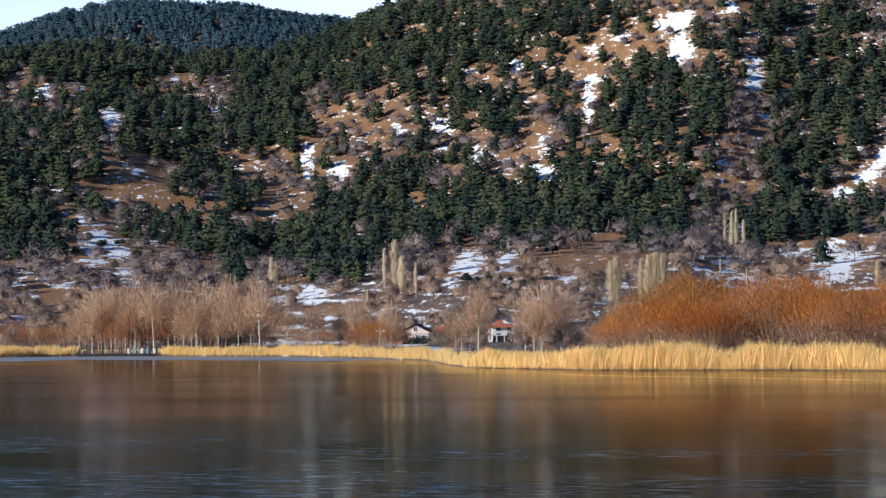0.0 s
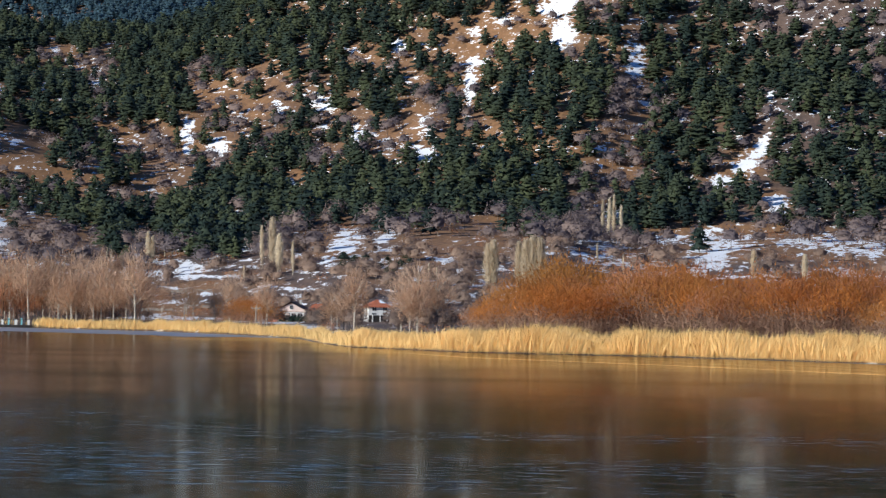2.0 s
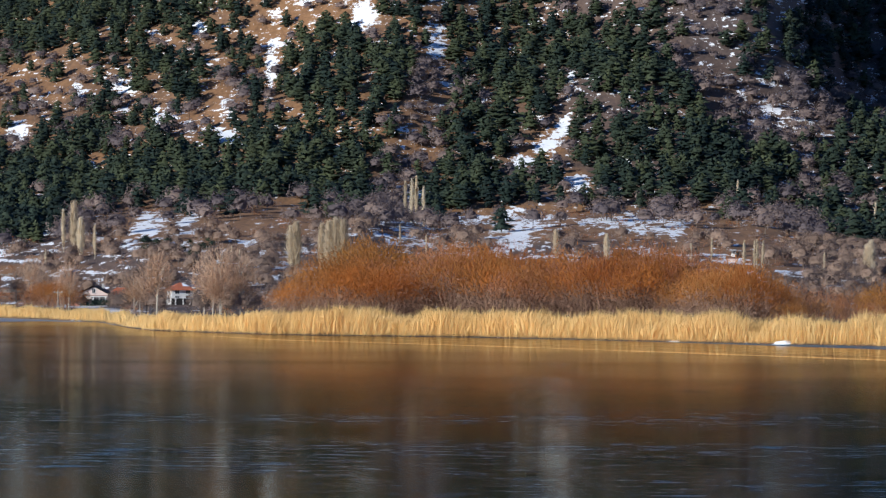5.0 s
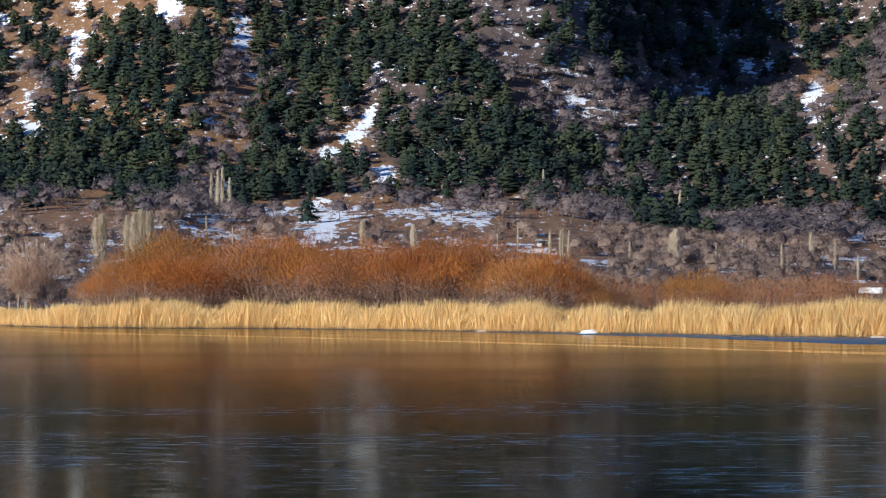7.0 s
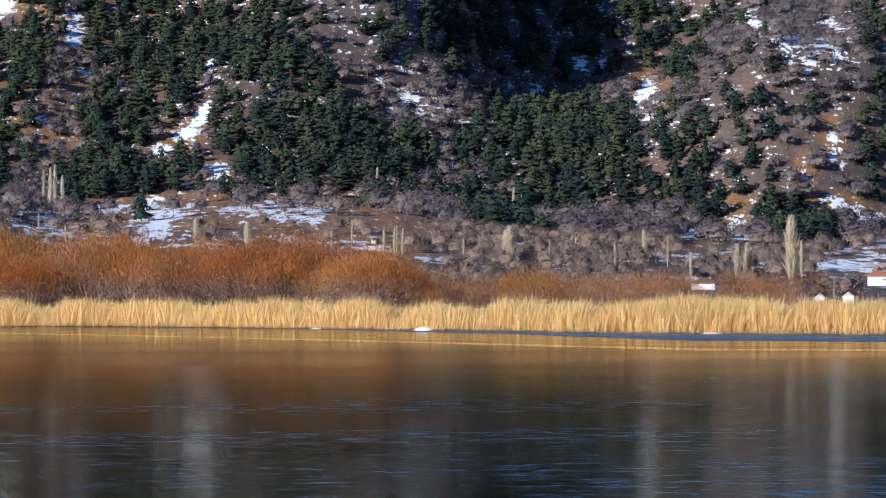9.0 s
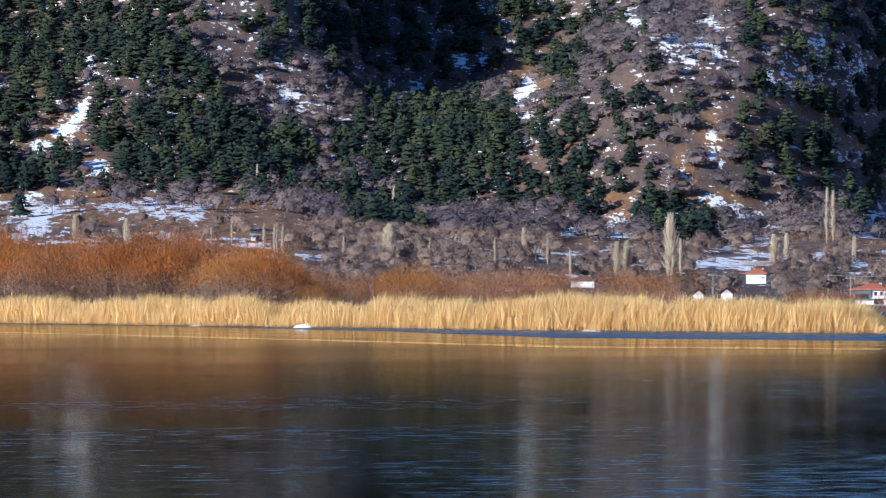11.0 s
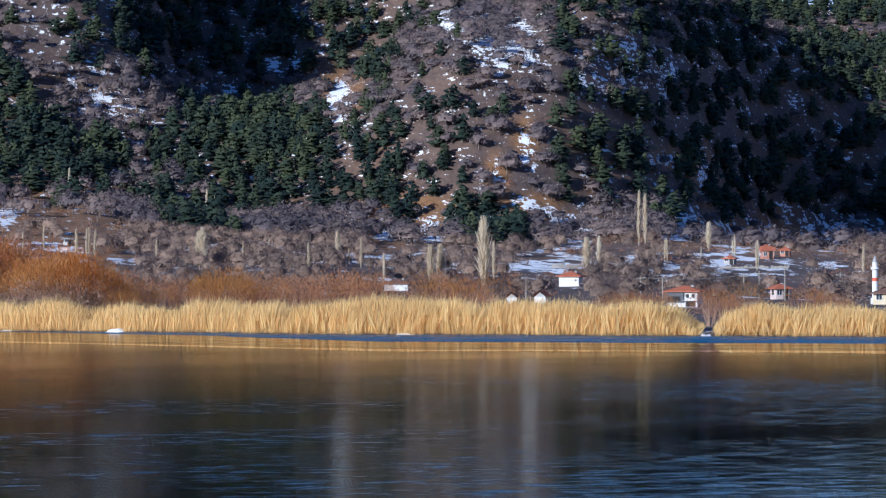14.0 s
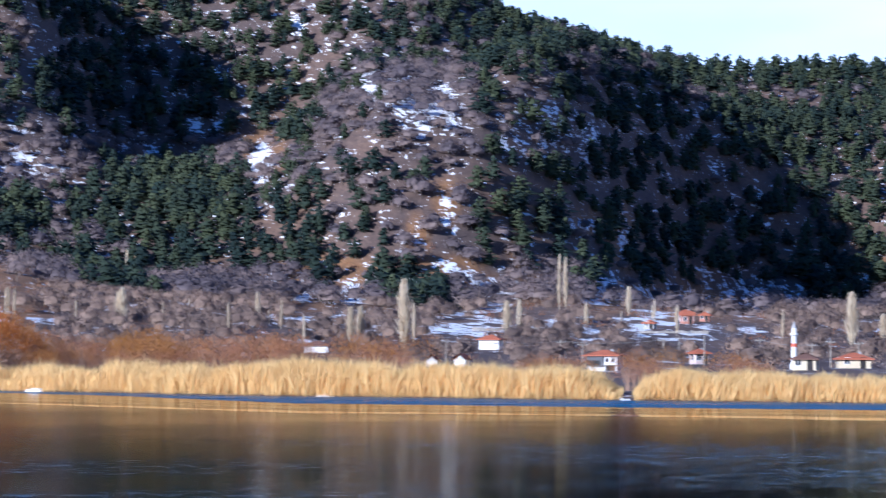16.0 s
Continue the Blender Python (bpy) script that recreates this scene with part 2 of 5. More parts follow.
M_PINE = leafy("pine_needles", (0.011, 0.019, 0.019), (0.028, 0.044, 0.033), (0.078, 0.092, 0.043), grain=1.6, thin=0.15)
M_BARE = leafy("bare_twigs", (0.115, 0.094, 0.103), (0.198, 0.162, 0.166), (0.33, 0.25, 0.215), thin=0.4)
M_HEDGE = leafy("hedgerow_twigs", (0.13, 0.10, 0.09), (0.24, 0.178, 0.145), (0.40, 0.285, 0.21), thin=0.4)
M_BROWN = leafy("brown_scrub_twigs", (0.28, 0.12, 0.06), (0.46, 0.21, 0.10), (0.58, 0.31, 0.16), thin=0.45)
# Needles bluer and paler than the near pines: distance haze put into colour.
M_FAR_HAZE = leafy("hazed_far_pine_needles", (0.026, 0.054, 0.072), (0.044, 0.082, 0.105), (0.066, 0.105, 0.12))
M_POPLAR = leafy("poplar_twigs", (0.54, 0.44, 0.30), (0.74, 0.63, 0.45), (0.84, 0.76, 0.59), thin=0.45)
M_RUST = leafy("willow_twigs", (0.27, 0.085, 0.022), (0.50, 0.182, 0.032), (0.63, 0.285, 0.068), thin=0.5)
M_AMBER = leafy("amber_willow_twigs", (0.26, 0.105, 0.03), (0.45, 0.20, 0.05), (0.57, 0.30, 0.095), thin=0.5)
M_STALK = leafy("grey_brown_stalks", (0.18, 0.11, 0.075), (0.31, 0.19, 0.125), (0.46, 0.31, 0.21), thin=0.2)
M_GOLD = leafy("golden_willow_twigs", (0.24, 0.10, 0.025), (0.46, 0.21, 0.045), (0.60, 0.31, 0.085), thin=0.5)
M_TAN = leafy("grove_twigs", (0.34, 0.21, 0.125), (0.54, 0.355, 0.225), (0.70, 0.50, 0.34), thin=0.5)
M_REED = leafy("reed_straw", (0.35, 0.205, 0.066), (0.71, 0.44, 0.13), (0.87, 0.635, 0.265), thin=0.45)
M_BARK = plain("grey_bark", (0.17, 0.13, 0.10), 0.85, 0.35, 3.0)
M_PALE = plain("pale_bark", (0.45, 0.40, 0.32), 0.8, 0.3, 3.0)
M_WALL = plain("white_render", (0.72, 0.70, 0.66), 0.8, 0.1, 1.2)
M_STONE = plain("field_stone", (0.30, 0.27, 0.23), 0.85, 0.4, 0.9, bump=0.03)
# Real dark wood; also colours the slabs that stand for shaded openings.
M_DARKWOOD_AND_SHADE = plain("weathered_dark_wood_and_shade", (0.022, 0.018, 0.016), 0.8, 0.4, 2.0)
M_GLASS = plain("dark_window_glass", (0.03, 0.035, 0.045), 0.15, 0.2, 2.0)
M_CREAM = plain("cream_render", (0.62, 0.52, 0.34), 0.8, 0.15, 1.2)
M_CLAY = plain("clay_red_render", (0.44, 0.20, 0.13), 0.8, 0.2, 1.2)
M_PINK = plain("pinkish_render", (0.60, 0.48, 0.42), 0.8, 0.2, 1.2)
M_GREY = plain("bare_grey_render", (0.36, 0.34, 0.32), 0.85, 0.2, 1.0)
# Grey boards with the veranda's shade put into their colour.
M_SHADED_BOARDS = plain("shaded_dark_grey_boards", (0.10, 0.10, 0.105), 0.8, 0.25, 2.0)
M_REDPAINT = plain("red_painted_render", (0.55, 0.12, 0.06), 0.7, 0.15, 2.0)
M_SNOW = plain("lying_snow", (0.84, 0.87, 0.92), 0.7, 0.05, 1.0)
M_TEAL = plain("turquoise_paint", (0.22, 0.50, 0.55), 0.6, 0.2, 2.0)
M_POLE = plain("pole_timber", (0.30, 0.26, 0.21), 0.8, 0.25, 3.0)
M_BROWNROOF = plain("brown_roof_tile", (0.17, 0.09, 0.06), 0.8, 0.3, 1.5)
M_ROOF = plain("clay_roof_tile", (0.42, 0.13, 0.06), 0.8, 0.3, 1.5)


def ground_material():
    m, n, l, p = node_mat("hill_ground")
    fine, mid, big = noise_tex(n, l, 0.8, 5, (1, 0.3, 1)), noise_tex(n, l, 0.2, 5, (1, 0.2, 1), 0.65), noise_tex(n, l, 0.025, 3)
    k = calc(n, l, "ADD", calc(n, l, "MULTIPLY", mid, 0.5), calc(n, l, "MULTIPLY", fine, 0.5))
    flecks = calc(n, l, "ADD", calc(n, l, "MULTIPLY", k, 0.6), calc(n, l, "MULTIPLY", noise_tex(n, l, 0.45, 6, (1, 0.12, 1), 0.75), 0.4))
    litter = ramp(n, l, k, ((0.3, (0.045, 0.035, 0.033)), (0.5, (0.088, 0.066, 0.060)), (0.7, (0.145, 0.108, 0.09))))
    grass = ramp(n, l, k, ((0.3, (0.12, 0.065, 0.03)), (0.5, (0.255, 0.132, 0.054)), (0.7, (0.36, 0.205, 0.088))))
    g = calc(n, l, "ADD", attr(n, "grass"), calc(n, l, "SUBTRACT", big, 0.5))
    base = mix(n, l, calc(n, l, "SMOOTH_MAX", calc(n, l, "MULTIPLY", g, 1.4, True), 0.0), litter, grass)
    s = calc(n, l, "ADD", attr(n, "snow"), calc(n, l, "MULTIPLY", calc(n, l, "SUBTRACT", flecks, 0.5), 5.0))
    ledges = noise_tex(n, l, 1.0, 4, (0.26, 0.03, 0.95), 0.6)
    s = calc(n, l, "ADD", s, calc(n, l, "MULTIPLY", calc(n, l, "SUBTRACT", ledges, 0.5), 2.6))
    s = calc(n, l, "MULTIPLY", calc(n, l, "SUBTRACT", s, 0.5), 22.0, True)
    base = mix(n, l, s, base, (0.93, 0.935, 0.95))
    l.new(base, p.inputs["Base Color"])
    p.inputs["Roughness"].default_value = 0.85
    bp = n.new("ShaderNodeBump")
    bp.inputs["Distance"].default_value = 0.14
    l.new(fine, bp.inputs["Height"])
    l.new(bp.outputs[0], p.inputs["Normal"])
    return m


M_GROUND = ground_material()


def water_material(name, tint, rough, bump, scale, ruffled=0.0):
    """Lake surface: a faint swell, patches of differing gloss, and ruffled streaks where the wind touches it."""
    m, n, l, p = node_mat(name)
    w = noise_tex(n, l, scale, 4, (0.6, 1, 1))
    patches = noise_tex(n, l, 0.035, 4, (0.35, 1, 1))
    gloss = ramp(n, l, patches, ((0.35, (rough * 0.8,) * 3), (0.65, (rough * 1.25,) * 3)))
    p.inputs["Base Color"].default_value = (*tint, 1)
    p.inputs["IOR"].default_value = 1.31
    bp = n.new("ShaderNodeBump")
    bp.inputs["Distance"].default_value = bump
    l.new(w, bp.inputs["Height"])
    l.new(bp.outputs[0], p.inputs["Normal"])
    if ruffled:
        # gloss without long tails over a dark body
        dark, shine, both, fr = (n.new("ShaderNodeBsdfDiffuse"), n.new("ShaderNodeBsdfAnisotropic"), n.new("ShaderNodeMixShader"), n.new("ShaderNodeFresnel"))
        dark.inputs["Color"].default_value = (*tint, 1)
        shine.distribution = "BECKMANN"
        fr.inputs["IOR"].default_value = 1.31
        l.new(bp.outputs[0], shine.inputs["Normal"])
        l.new(fr.outputs[0], both.inputs[0]), l.new(dark.outputs[0], both.inputs[1]), l.new(shine.outputs[0], both.inputs[2])
        l.new(both.outputs[0], n["Material Output"].inputs["Surface"])
        # thin wet ice nearer the viewpoint is darker and ruffled in fine streaks
        geo, far, ring, wet = n.new("ShaderNodeNewGeometry"), n.new("ShaderNodeVectorMath"), n.new("ShaderNodeMapRange"), n.new("ShaderNodeMapRange")
        far.operation = "LENGTH"
        l.new(geo.outputs["Position"], far.inputs[0])
        edge = calc(n, l, "ADD", far.outputs["Value"], calc(n, l, "MULTIPLY", calc(n, l, "SUBTRACT", noise_tex(n, l, 0.03, 4, (0.4, 1, 1)), 0.5), 90.0))
        l.new(edge, wet.inputs["Value"])
        for key, val in (("From Min", 180.0), ("From Max", 225.0), ("To Min", 1.0), ("To Max", 0.0)):
            wet.inputs[key].default_value = val
        streak = ramp(n, l, noise_tex(n, l, 1.3, 7, (0.34, 1.0, 1), 0.78), ((0.49, (0, 0, 0)), (0.67, (1, 1, 1))))
        zone = ramp(n, l, noise_tex(n, l, 0.03, 2, (0.5, 1, 1)), ((0.40, (0.22, 0.22, 0.22)), (0.58, (1, 1, 1))))
        k = calc(n, l, "MULTIPLY", calc(n, l, "MULTIPLY", streak, zone), calc(n, l, "MULTIPLY", calc(n, l, "ADD", wet.outputs[0], 0.12), ruffled))
        l.new(mix(n, l, wet.outputs[0], (0.66, 0.635, 0.60), (0.55, 0.565, 0.50)), shine.inputs["Color"])
        # frosted towards the shore
        l.new(far.outputs["Value"], ring.inputs["Value"])
        for key, val in (("From Min", 150.0), ("From Max", 270.0), ("To Min", 0.0), ("To Max", 0.016)):
            ring.inputs[key].default_value = val
        l.new(calc(n, l, "ADD", calc(n, l, "ADD", gloss, k), ring.outputs[0]), shine.inputs["Roughness"])
    else:
        l.new(gloss, p.inputs["Roughness"])
    return m


M_ICE = water_material("thin_lake_ice", (0.024, 0.027, 0.029), 0.092, 0.0010, 0.5, 0.36)
M_FROST = plain("frosted_white_ice", (0.31, 0.30, 0.305), 0.4, 0.35, 0.12)
M_WATER = water_material("rippled_open_water", (0.022, 0.10, 0.19), 0.3, 1.6, 0.9)
M_CALM = water_material("calm_open_water", (0.02, 0.022, 0.022), 0.012, 0.0004, 0.5)

# ---- ground cover, by bearing and elevation from the lake ----
COVER = {"snow": [], "open": [], "bare": [], "pine": []}


def patch(kind, bearing, tilt, half_width, half_height, lean, weight):
    COVER[kind].append((bearing, tilt, half_width, half_height, radians(lean), weight))


patch("snow", -15.40, 3.90, 0.21, 0.13, 30, 0.9)
patch("snow", -14.31, 3.40, 0.15, 0.25, 0, 1.0)
patch("snow", -14.93, 4.02, 0.24, 0.06, 0, 0.6)
patch("snow", -12.50, 3.66, 0.12, 0.21, 0, 0.7)
patch("snow", -10.98, 2.74, 0.13, 0.33, 0, 0.8)
patch("snow", -10.48, 2.52, 0.19, 0.19, 0, 1.1)
patch("snow", -8.72, 3.33, 0.35, 0.12, -10, 0.8)
patch("snow", -8.70, 2.87, 0.12, 0.21, 0, 0.7)
patch("snow", -7.44, 4.29, 0.12, 0.17, 0, 1.0)
patch("snow", -6.12, 4.61, 0.10, 0.12, 0, 0.9)
patch("snow", -4.73, 5.02, 0.33, 0.16, 15, 1.1)
patch("snow", -4.64, 4.59, 0.19, 0.25, 0, 1.0)
patch("snow", -5.64, 4.79, 0.13, 0.12, 0, 0.7)
patch("snow", -6.14, 4.05, 0.21, 0.09, 0, 0.8)
patch("snow", -6.20, 3.68, 0.12, 0.29, 0, 1.0)
patch("snow", -3.40, 4.05, 0.15, 0.43, 0, 0.8)
patch("snow", -3.19, 3.42, 0.15, 0.10, 0, 0.9)
patch("snow", -2.60, 3.13, 0.12, 0.13, 0, 0.8)
patch("snow", -9.44, 3.25, 0.13, 0.13, 0, 0.8)
patch("snow", -8.01, 2.76, 0.23, 0.13, 0, 0.9)
patch("snow", -7.58, 2.64, 0.12, 0.10, 0, 0.8)
patch("snow", -6.95, 2.92, 0.07, 0.29, 0, 0.9)
patch("snow", -6.98, 2.51, 0.25, 0.12, -15, 1.1)
patch("snow", -8.24, 1.01, 0.27, 0.21, 20, 1.0)
patch("snow", -8.55, 0.66, 0.15, 0.10, 0, 0.9)
patch("snow", -14.47, 1.28, 0.35, 0.23, 0, 0.85)
patch("snow", -14.75, 1.81, 0.09, 0.13, 0, 1.0)
patch("snow", -9.21, 1.91, 0.12, 0.12, 0, 0.8)
patch("snow", -11.63, 1.02, 0.10, 0.15, 0, 0.9)
patch("snow", -11.79, 0.38, 0.53, 0.07, 0, 0.9)
patch("snow", -10.93, 0.49, 0.27, 0.13, 0, 0.8)
patch("snow", -3.77, 5.24, 0.12, 0.12, 0, 1.0)
patch("snow", -13.62, 0.37, 0.17, 0.12, 0, 0.5)
patch("snow", -10.06, 3.16, 0.06, 0.13, 0, 0.6)
patch("snow", -10.36, 1.58, 0.10, 0.08, 0, 0.8)
patch("snow", -1.23, 2.67, 0.13, 0.17, 0, 1.1)
patch("snow", -1.50, 2.42, 0.27, 0.14, 35, 1.15)
patch("snow", -1.98, 2.05, 0.25, 0.12, 22, 1.15)
patch("snow", -1.02, 1.75, 0.24, 0.14, 10, 1.15)
patch("snow", -2.08, 0.95, 0.42, 0.35, 15, 0.95)
patch("snow", -1.46, 1.11, 0.21, 0.13, 0, 0.7)
patch("snow", 0.12, 1.03, 0.67, 0.21, 0, 0.85)
patch("snow", 0.74, 0.99, 0.23, 0.13, 30, 0.9)
patch("snow", -4.62, 4.55, 0.21, 0.23, 0, 1.0)
patch("snow", -1.12, 3.50, 0.08, 0.14, 0, 0.8)
patch("snow", 0.99, 4.36, 0.12, 0.11, 0, 1.0)
patch("snow", 1.75, 3.21, 0.08, 0.19, 0, 0.7)
patch("snow", 2.32, 2.87, 0.58, 0.25, 0, 0.62)
patch("snow", 2.80, 3.35, 0.08, 0.17, 0, 0.9)
patch("snow", 4.22, 3.07, 0.35, 0.15, 0, 0.7)
patch("snow", -3.80, 1.11, 0.25, 0.58, 0, 0.68)
patch("snow", 6.28, 2.90, 0.21, 0.33, 0, 1.0)
patch("snow", 5.54, 3.55, 0.08, 0.15, 0, 0.9)
patch("snow", 5.16, 3.50, 0.12, 0.12, 0, 0.9)
patch("snow", 9.69, 1.02, 0.48, 0.13, -20, 1.0)
patch("snow", 9.09, 3.97, 0.67, 0.53, 20, 0.62)
patch("snow", 7.08, 0.70, 0.38, 0.08, 0, 0.6)
patch("snow", 2.79, 3.40, 0.08, 0.13, 0, 0.8)
patch("snow", -0.48, 1.06, 0.58, 0.10, 0, 0.8)
patch("snow", 0.67, 1.01, 0.29, 0.13, 25, 0.8)
patch("snow", -2.10, 0.87, 0.38, 0.38, 0, 0.8)
patch("snow", 6.27, 2.95, 0.19, 0.35, 0, 1.0)
patch("snow", 7.80, 0.94, 0.27, 0.12, 0, 0.6)
patch("snow", 9.72, 1.03, 0.36, 0.14, -18, 1.15)
patch("snow", 8.96, 1.60, 0.12, 0.20, 0, 0.65)
patch("snow", 9.41, 2.06, 0.12, 0.10, 0, 0.9)
patch("snow", 9.43, 2.38, 0.12, 0.08, 0, 0.9)
patch("snow", 11.77, 1.86, 0.21, 0.12, 25, 1.0)
patch("snow", 12.43, 1.64, 0.10, 0.43, 0, 0.8)
patch("snow", 12.18, 0.87, 0.12, 0.29, 0, 0.9)
patch("snow", 13.01, 0.63, 0.67, 0.13, 0, 0.95)
patch("snow", 14.63, 0.73, 0.58, 0.09, 0, 0.9)
patch("snow", 14.63, 0.47, 0.42, 0.09, 0, 0.9)
patch("snow", 14.03, 2.74, 0.12, 0.09, 0, 1.0)
patch("snow", 14.69, 2.37, 0.09, 0.17, 0, 1.0)
patch("snow", 8.45, 4.35, 0.67, 0.53, 0, 0.62)
patch("snow", 9.41, 3.83, 0.25, 0.38, 0, 0.72)
patch("snow", 6.86, 5.25, 0.14, 0.19, 0, 0.8)
patch("snow", 10.94, 3.45, 0.67, 0.58, 0, 0.58)
patch("snow", 11.81, 3.31, 0.19, 0.48, 0, 0.7)
patch("snow", 7.79, 0.67, 0.38, 0.10, 0, 0.8)
patch("snow", 9.71, 0.14, 0.48, 0.08, 0, 0.7)
patch("open", -13.80, 2.47, 0.44, 0.19, -15, 1.0)
patch("open", -12.99, 1.86, 0.61, 0.23, -25, 1.0)
patch("open", -11.99, 1.69, 0.33, 0.19, 0, 0.9)
patch("open", -15.59, 4.23, 0.25, 0.15, 0, 0.9)
patch("open", -7.24, 2.93, 0.33, 0.36, -20, 1.0)
patch("open", -5.79, 4.35, 0.72, 0.23, 10, 1.0)
patch("open", -5.56, 2.74, 0.58, 0.17, -10, 0.7)
patch("open", -6.25, 1.17, 1.34, 0.29, 0, 1.0)
patch("open", -13.04, 1.00, 0.86, 0.21, -10, 0.9)
patch("open", -10.45, 3.40, 0.38, 0.13, 0, 0.7)
patch("open", -4.73, 4.83, 0.29, 0.48, 0, 0.9)
patch("open", -6.22, 3.85, 0.21, 0.42, 0, 0.9)
patch("open", -8.36, 0.99, 0.48, 0.38, 0, 1.0)
patch("open", -14.66, 1.19, 0.58, 0.29, 0, 1.0)
patch("open", -11.03, 2.69, 0.19, 0.38, 0, 0.8)
patch("open", -1.60, 2.36, 0.53, 0.25, 30, 1.0)
patch("open", -1.07, 1.74, 0.31, 0.23, 0, 1.0)
patch("open", -1.12, 1.06, 2.30, 0.29, 0, 1.0)
patch("open", 1.65, 1.06, 1.05, 0.33, -8, 0.9)
patch("open", -3.42, 3.89, 0.15, 0.43, 0, 0.8)
patch("open", -7.34, 2.92, 0.38, 0.29, 0, 0.6)
patch("open", 6.33, 3.04, 0.38, 0.38, 0, 1.0)
patch("open", 9.64, 1.02, 0.67, 0.21, -15, 1.0)
patch("open", 1.53, 1.05, 1.05, 0.29, 0, 1.0)
patch("open", 7.84, 0.93, 0.38, 0.17, 0, 0.8)
patch("open", 9.71, 1.01, 0.48, 0.21, -15, 1.0)
patch("open", 8.94, 1.68, 0.21, 0.38, 0, 0.9)
patch("open", 12.96, 0.63, 1.15, 0.19, 0, 1.0)
patch("open", 12.43, 1.59, 0.21, 0.48, 0, 0.8)
patch("open", 11.81, 1.88, 0.29, 0.19, 0, 0.9)
patch("open", 9.41, 2.25, 0.25, 0.38, 0, 0.8)
patch("bare", -10.83, 3.74, 0.27, 0.27, 0, 0.8)
patch("bare", -6.71, 3.28, 0.38, 0.29, 0, 0.8)
patch("bare", -7.95, 3.77, 0.29, 0.29, 0, 0.6)
patch("bare", -3.27, 3.33, 0.58, 0.81, 0, 1.0)
patch("bare", -4.59, 4.83, 0.67, 0.29, 0, 0.5)
patch("bare", -11.60, 2.31, 0.38, 0.38, 0, 0.5)
patch("bare", -10.54, 2.98, 0.86, 0.38, 0, 0.4)
patch("bare", -10.84, 2.12, 0.67, 0.29, 0, 0.5)
patch("bare", -3.52, 2.74, 0.72, 0.86, 0, 1.0)
patch("bare", -4.19, 1.74, 0.48, 0.43, 0, 1.0)
patch("bare", 1.27, 3.88, 0.86, 0.67, -35, 1.0)
patch("bare", 2.42, 2.87, 1.15, 0.43, -10, 1.0)
patch("bare", 4.03, 3.20, 0.86, 0.34, 0, 1.0)
patch("bare", 4.22, 3.20, 1.82, 0.35, -5, 1.0)
patch("bare", 6.13, 2.66, 0.77, 0.38, 0, 0.8)
patch("bare", 8.71, 4.02, 1.44, 0.86, 0, 0.6)
patch("bare", 8.04, 2.31, 0.67, 0.58, 0, 0.5)
patch("bare", 9.65, 2.11, 0.58, 0.86, 0, 0.4)
patch("bare", 3.17, 2.39, 0.38, 0.38, 0, 0.5)
patch("bare", 9.17, 1.45, 0.86, 0.38, 0, 0.7)
patch("bare", 8.54, 4.26, 1.63, 1.05, 0, 0.6)
patch("bare", 10.94, 3.50, 1.25, 1.05, 0, 0.35)
patch("bare", 10.28, 1.58, 0.96, 0.48, 0, 0.9)
patch("bare", 11.43, 2.07, 0.38, 0.86, 0, 0.5)
patch("bare", 13.14, 4.46, 1.73, 0.38, -15, 0.5)
patch("open", -13.31, 4.13, 0.29, 0.13, 0, 0.8)
patch("open", -11.69, 3.65, 0.19, 0.13, 0, 0.8)
patch("open", -14.74, 2.71, 0.19, 0.13, 0, 0.7)
patch("open", -9.87, 3.26, 0.38, 0.15, 0, 0.7)
patch("open", -11.61, 1.83, 0.23, 0.19, 0, 0.8)
patch("snow", -13.41, 3.52, 0.13, 0.08, 0, 0.8)
patch("snow", -15.83, 3.52, 0.13, 0.06, 0, 0.7)
patch("snow", -15.22, 2.33, 0.10, 0.12, 0, 0.7)
patch("snow", -13.21, 4.13, 0.10, 0.08, 0, 0.6)
patch("snow", -11.79, 2.70, 0.08, 0.10, 0, 0.6)
patch("snow", -10.16, 3.02, 0.08, 0.12, 0, 0.7)
patch("snow", -9.59, 2.39, 0.10, 0.08, 0, 0.7)
patch("snow", -15.60, 3.09, 0.10, 0.08, 0, 0.6)
patch("snow", -13.89, 2.61, 0.12, 0.06, 0, 0.7)
patch("snow", -8.23, 4.20, 0.08, 0.10, 0, 0.7)
patch("snow", -8.82, 2.39, 0.12, 0.06, 0, 0.7)
patch("snow", -14.00, 0.70, 0.19, 0.13, 0, 0.6)
patch("snow", -10.08, 1.44, 0.12, 0.10, 0, 0.7)
patch("snow", -8.90, 4.01, 0.08, 0.08, 0, 0.5)
patch("bare", -9.49, 2.87, 0.58, 0.29, 0, 0.4)
patch("snow", 10.41, 0.75, 0.53, 0.07, 0, 1.1)
patch("snow", 12.88, 0.63, 0.72, 0.08, 0, 1.1)
patch("snow", 11.88, 0.59, 0.31, 0.07, 0, 1.0)
patch("snow", 9.64, 1.08, 0.43, 0.10, -20, 1.15)
patch("snow", 13.97, 0.63, 0.38, 0.07, 0, 1.0)
patch("snow", 11.70, 1.83, 0.25, 0.11, 30, 0.9)
patch("snow", 12.42, 1.83, 0.07, 0.38, 0, 0.85)
patch("snow", 13.16, 2.67, 0.12, 0.05, 0, 0.9)
patch("snow", 13.99, 2.82, 0.12, 0.12, -30, 0.9)
patch("snow", 9.46, 1.98, 0.15, 0.15, 0, 0.9)
patch("snow", 9.39, 4.01, 0.19, 0.33, 0, 0.8)
patch("snow", 9.73, 0.08, 0.35, 0.08, 0, 1.1)
patch("snow", 11.93, 0.07, 0.38, 0.06, 0, 1.0)
patch("open", -13.42, 2.18, 0.53, 0.43, 0, 0.85)
